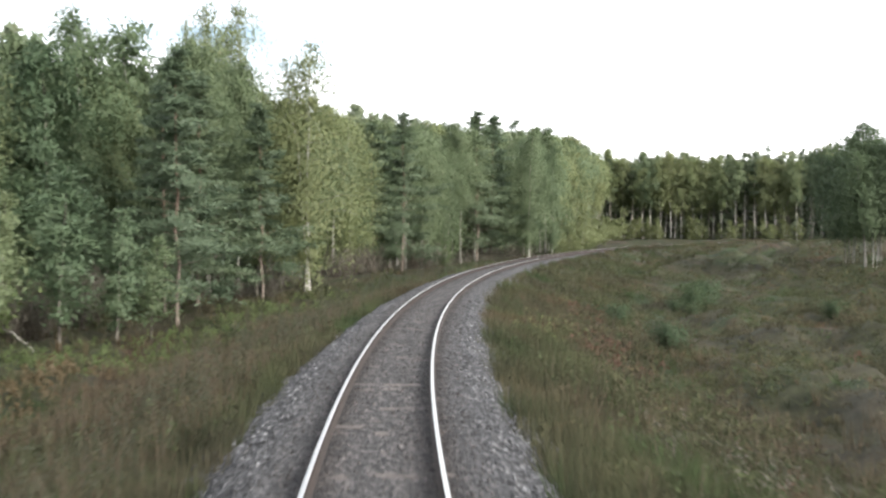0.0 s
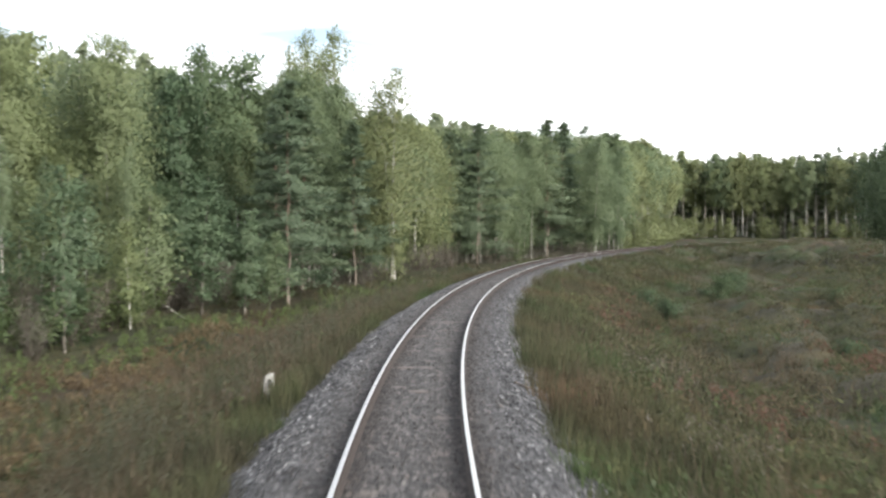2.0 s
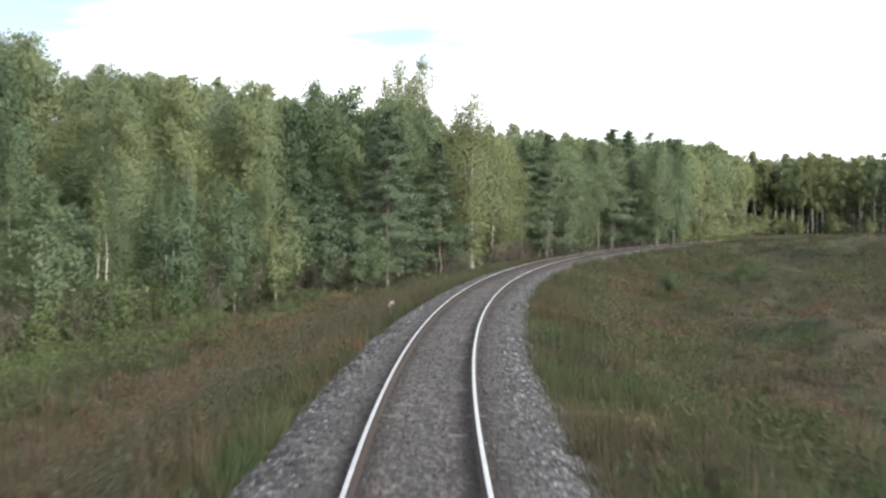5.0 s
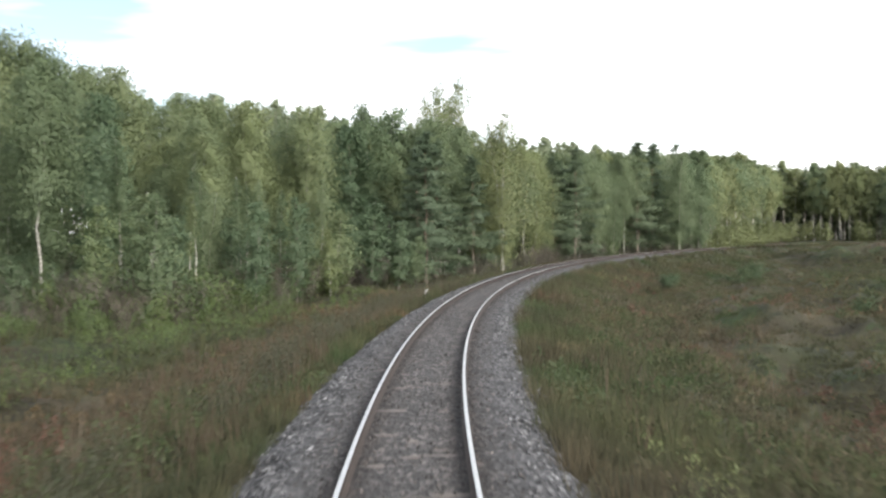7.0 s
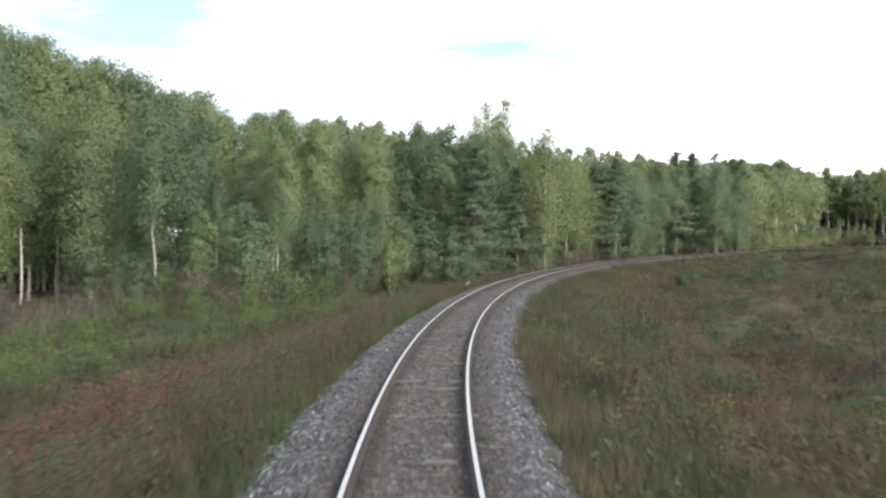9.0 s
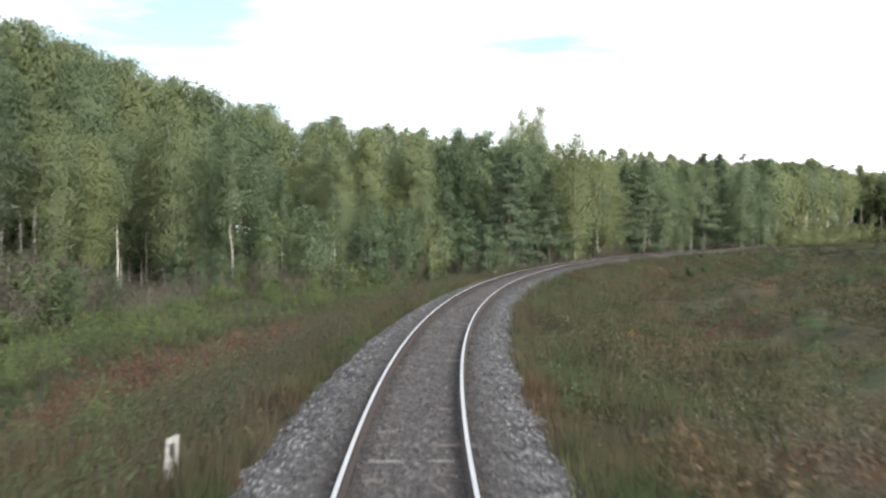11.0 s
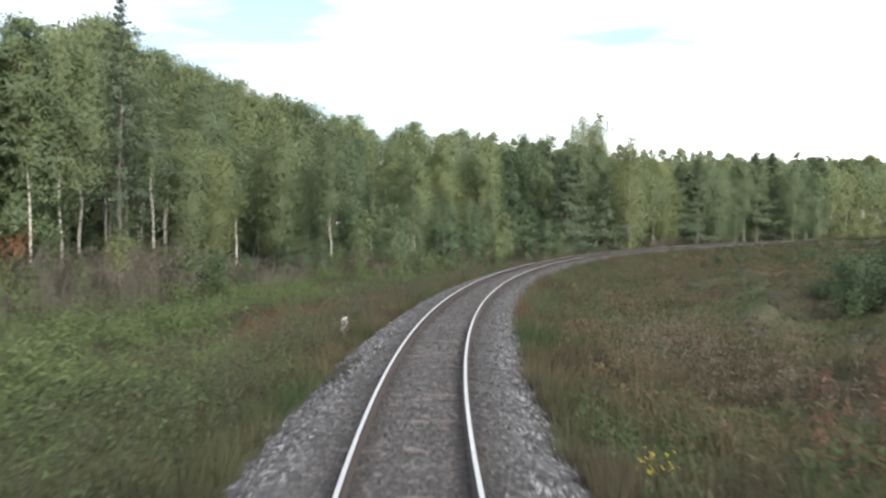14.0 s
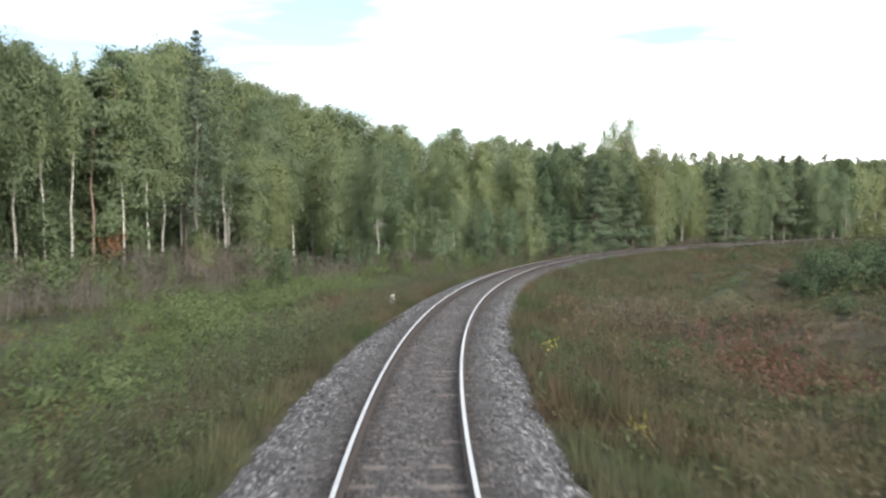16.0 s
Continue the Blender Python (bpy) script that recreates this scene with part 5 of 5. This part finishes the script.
def marker_post(s, u):
    """A short whitewashed distance post that tapers to a slanted top, with one dark mark."""
    x, y = (float(v) for v in along(s, u))
    h = math.degrees(float(np.interp(s, TS, TH)))
    z = float(land(x, y)[0])
    tall = 0.05 - z
    root = tagged(new("marker_post"), "short whitewashed concrete marker post with a dark mark", "post", "marker posts")
    root.matrix_basis = pose(x, y, z - 0.1, 1.5, -2, h + 192)
    bm = box(-0.125, 0.125, -0.08, 0.08, 0, tall, 0.0)
    for v in bm.verts:
        if v.co.z > tall / 2:
            v.co.x *= 0.72
            v.co.y *= 0.8
            v.co.z -= 0.07 * (v.co.x > 0)
    bmesh.ops.bevel(bm, geom=bm.edges[:], offset=0.014, segments=2, affect="EDGES")
    shaft = part("shaft", bm_mesh("shaft", bm, M_WHITEWASH), root)
    part("number_plate", bm_mesh("number_plate", box(-0.045, 0.04, 0.0665, 0.0765, tall - 0.32, tall - 0.13, 0.004), M_BLACK), shaft, "dark painted bar")
    part("foot", bm_mesh("foot", box(-0.2, 0.2, -0.15, 0.15, -0.05, 0.14, 0.02), M_PALE), root, "mossy concrete foot")


marker_post(-8.2, -3.05)
marker_post(57.8, -3.55)

# loose ballast stones, thickest on the shoulders
sr = np.random.RandomState(401)
ns = 28000
st_s = sr.uniform(-45, 111, ns)
st_u = np.where(sr.uniform(size=ns) < 0.7, sr.choice([-1, 1], ns) * sr.normal(1.95, 0.36, ns), sr.uniform(-1.5, 1.5, ns))
st_u = np.where(np.abs(np.abs(st_u) - GAUGE) < 0.1, st_u * 1.25, st_u)
st_x, st_y = along(st_s, st_u)
st_z = np.interp(st_u, [p[0] for p in bed_profile], [p[1] for p in bed_profile]) + 0.012
OCT = np.array([(1, 0, 0), (-1, 0, 0), (0, 1, 0), (0, -1, 0), (0, 0, 0.7), (0, 0, -0.7)], float)
OCF = np.array([(0, 2, 4), (2, 1, 4), (1, 3, 4), (3, 0, 4), (2, 0, 5), (1, 2, 5), (3, 1, 5), (0, 3, 5)])
size = sr.uniform(0.018, 0.04, ns) * np.where(np.abs(st_u) < 1.45, 0.75, 1.0)
ca, sa = np.cos(st_s * 37), np.sin(st_s * 37)
o = OCT[None] * (1 + sr.uniform(-0.35, 0.35, (ns, 6, 3))) + sr.uniform(-0.3, 0.3, (ns, 6, 3))
o = np.stack([o[..., 0] * ca[:, None] - o[..., 1] * sa[:, None], o[..., 0] * sa[:, None] + o[..., 1] * ca[:, None], o[..., 2]], -1) * size[:, None, None]
sv = (o + np.stack([st_x, st_y, st_z], 1)[:, None]).reshape(-1, 3)
sf = (OCF[None] + 6 * np.arange(ns)[:, None, None]).reshape(-1, 3)
mid = np.repeat(np.abs(st_u) < 1.45, 8)
tagged(new("loose_ballast", mesh_of("loose_ballast", sv, sf[~mid], M_STONE)), "loose angular grey ballast stones on the shoulders", "stones", kind="stuff")
tagged(new("track_stones", mesh_of("track_stones", sv, sf[mid], M_BROWN_STONE)), "small rust-stained ballast stones between the rails", "stones", kind="stuff")

# dark soil and moss washed over the shoulder as clods, a stick on the ballast, a fallen birch stem
nc = 420
cl_s, cl_u = sr.normal(68.8, 0.75, nc), -2.2 + sr.normal(0, 0.22, nc)
cl_x, cl_y = along(cl_s, cl_u)
cl_z = np.interp(cl_u, [q[0] for q in bed_profile], [q[1] for q in bed_profile]) + 0.02
co = (OCT[None] * (1 + sr.uniform(-0.4, 0.4, (nc, 6, 3))) + sr.uniform(-0.3, 0.3, (nc, 6, 3))) * sr.uniform(0.03, 0.075, nc)[:, None, None]
M_SOIL = plain("dark_soil", (0.012, 0.012, 0.009), (0.034, 0.032, 0.024), 7.0, 0.95, 0, 0.9, 0.03)
tagged(new("soil_clods", mesh_of("soil_clods", (co + np.stack([cl_x, cl_y, cl_z], 1)[:, None]).reshape(-1, 3), (OCF[None] + 6 * np.arange(nc)[:, None, None]).reshape(-1, 3), M_SOIL)), "dark mossy soil clods washed over the ballast shoulder", "soil", kind="stuff")


def lying_stem(name, label, category, a, b, r0, r1, mat, seed):
    """A crooked stem that lies between two places."""
    r = np.random.RandomState(seed)
    t = np.linspace(0, 1, 7)
    p = np.outer(1 - t, a) + np.outer(t, b) + r.normal(0, 0.02, (7, 3)) * np.linalg.norm(np.subtract(b, a)) * 0.4
    p[:, 2] += 0.3 * r0
    return tagged(new(name, mesh_of(name, *tube(p, np.linspace(r0, r1, 7), 6), mat, True)), label, category)


def on_land(x, y, up=0.0):
    return (x, y, float(land(x, y)[0]) + up)


lying_stem("stick", "dark dead stick lying on the ballast edge", "stick", (1.52, 8.5, -0.26), (1.98, 8.0, -0.38), 0.03, 0.014, M_TWIG, 1)
lying_stem("fallen_birch", "pale fallen birch stem before the trees", "fallen tree", on_land(-19.8, 53.4, 0.9), on_land(-15.9, 47.6, 0.06), 0.07, 0.045, M_BIRCH_BARK, 2)


def flower_clump(s, u, seed):
    """Goldenrod: leafy stalks with yellow plumes."""
    r = np.random.RandomState(seed)
    x, y = (float(v) for v in along(s, u))
    root = tagged(new("goldenrod"), "yellow flowering goldenrod in the verge grass", "flowers", "goldenrod clumps")
    root.matrix_basis = pose(x, y, float(land(x, y)[0]))
    st, lf, fl = [], [], []
    for k in range(4):
        base, tip = r.normal(0, 0.06, 3) * (1, 1, 0), np.array([*r.normal(0, 0.14, 2), r.uniform(0.5, 0.8)])
        st.append(tube([base, (base + tip) / 2 + r.normal(0, 0.02, 3), tip], (0.006, 0.005, 0.003), 3))
        t = r.uniform(0.1, 0.85, (16, 1))
        lf.append(base + (tip - base) * t + r.normal(0, 0.03, (16, 3)))
        fl.append(tip + r.normal(0, 1, (11, 3)) * (0.05, 0.05, 0.07))
    tagged(part("stalk", mesh_of("stalk", *joined(st), M_WEED), root), kind="stuff")
    part("foliage", mesh_of("foliage", *leaves(np.concatenate(lf), 0.09, r, -0.3, 0.3), M_WEED), root)
    part("blossom", mesh_of("blossom", *leaves(np.concatenate(fl), 0.035, r, 0, 0.7), M_FLOWER), root, "small yellow plume blossom")


for k, (s, u) in enumerate(((38.0, 5.9), (81.0, 2.8), (90.0, 3.3))):
    flower_clump(s, u, 500 + k)

# sleepers, half buried; the pale ones carry a survey mark
PITCH = 0.55
sleeper_mesh = bm_mesh("sleeper", box(-1.35, 1.35, -0.12, 0.12, -0.30, -0.199, 0.012), M_SLEEPER)
mark_mesh = bm_mesh("survey_mark", box(-0.62, 0.62, -0.03, 0.04, -0.20, -0.181, 0.004), M_PALE)
track_bed = tagged(new("sleeper_row"), "weathered wooden sleepers half buried in ballast", "sleepers", kind="structure")
marks = (-9.0, 58.9)
for i in range(300):
    s = 108.0 - i * PITCH
    x, y = (float(v) for v in along(s))
    ob = new("sleeper", sleeper_mesh)
    if min(abs(s - q) for q in marks) < PITCH / 2:
        part("survey_mark", mark_mesh, ob, "worn white painted line")
    ob.parent = track_bed
    ob.matrix_basis = pose(x, y, fr.uniform(-0.03, -0.004), 0, fr.uniform(-0.3, 0.3), math.degrees(float(np.interp(s, TS, TH))) + fr.uniform(-0.8, 0.8))
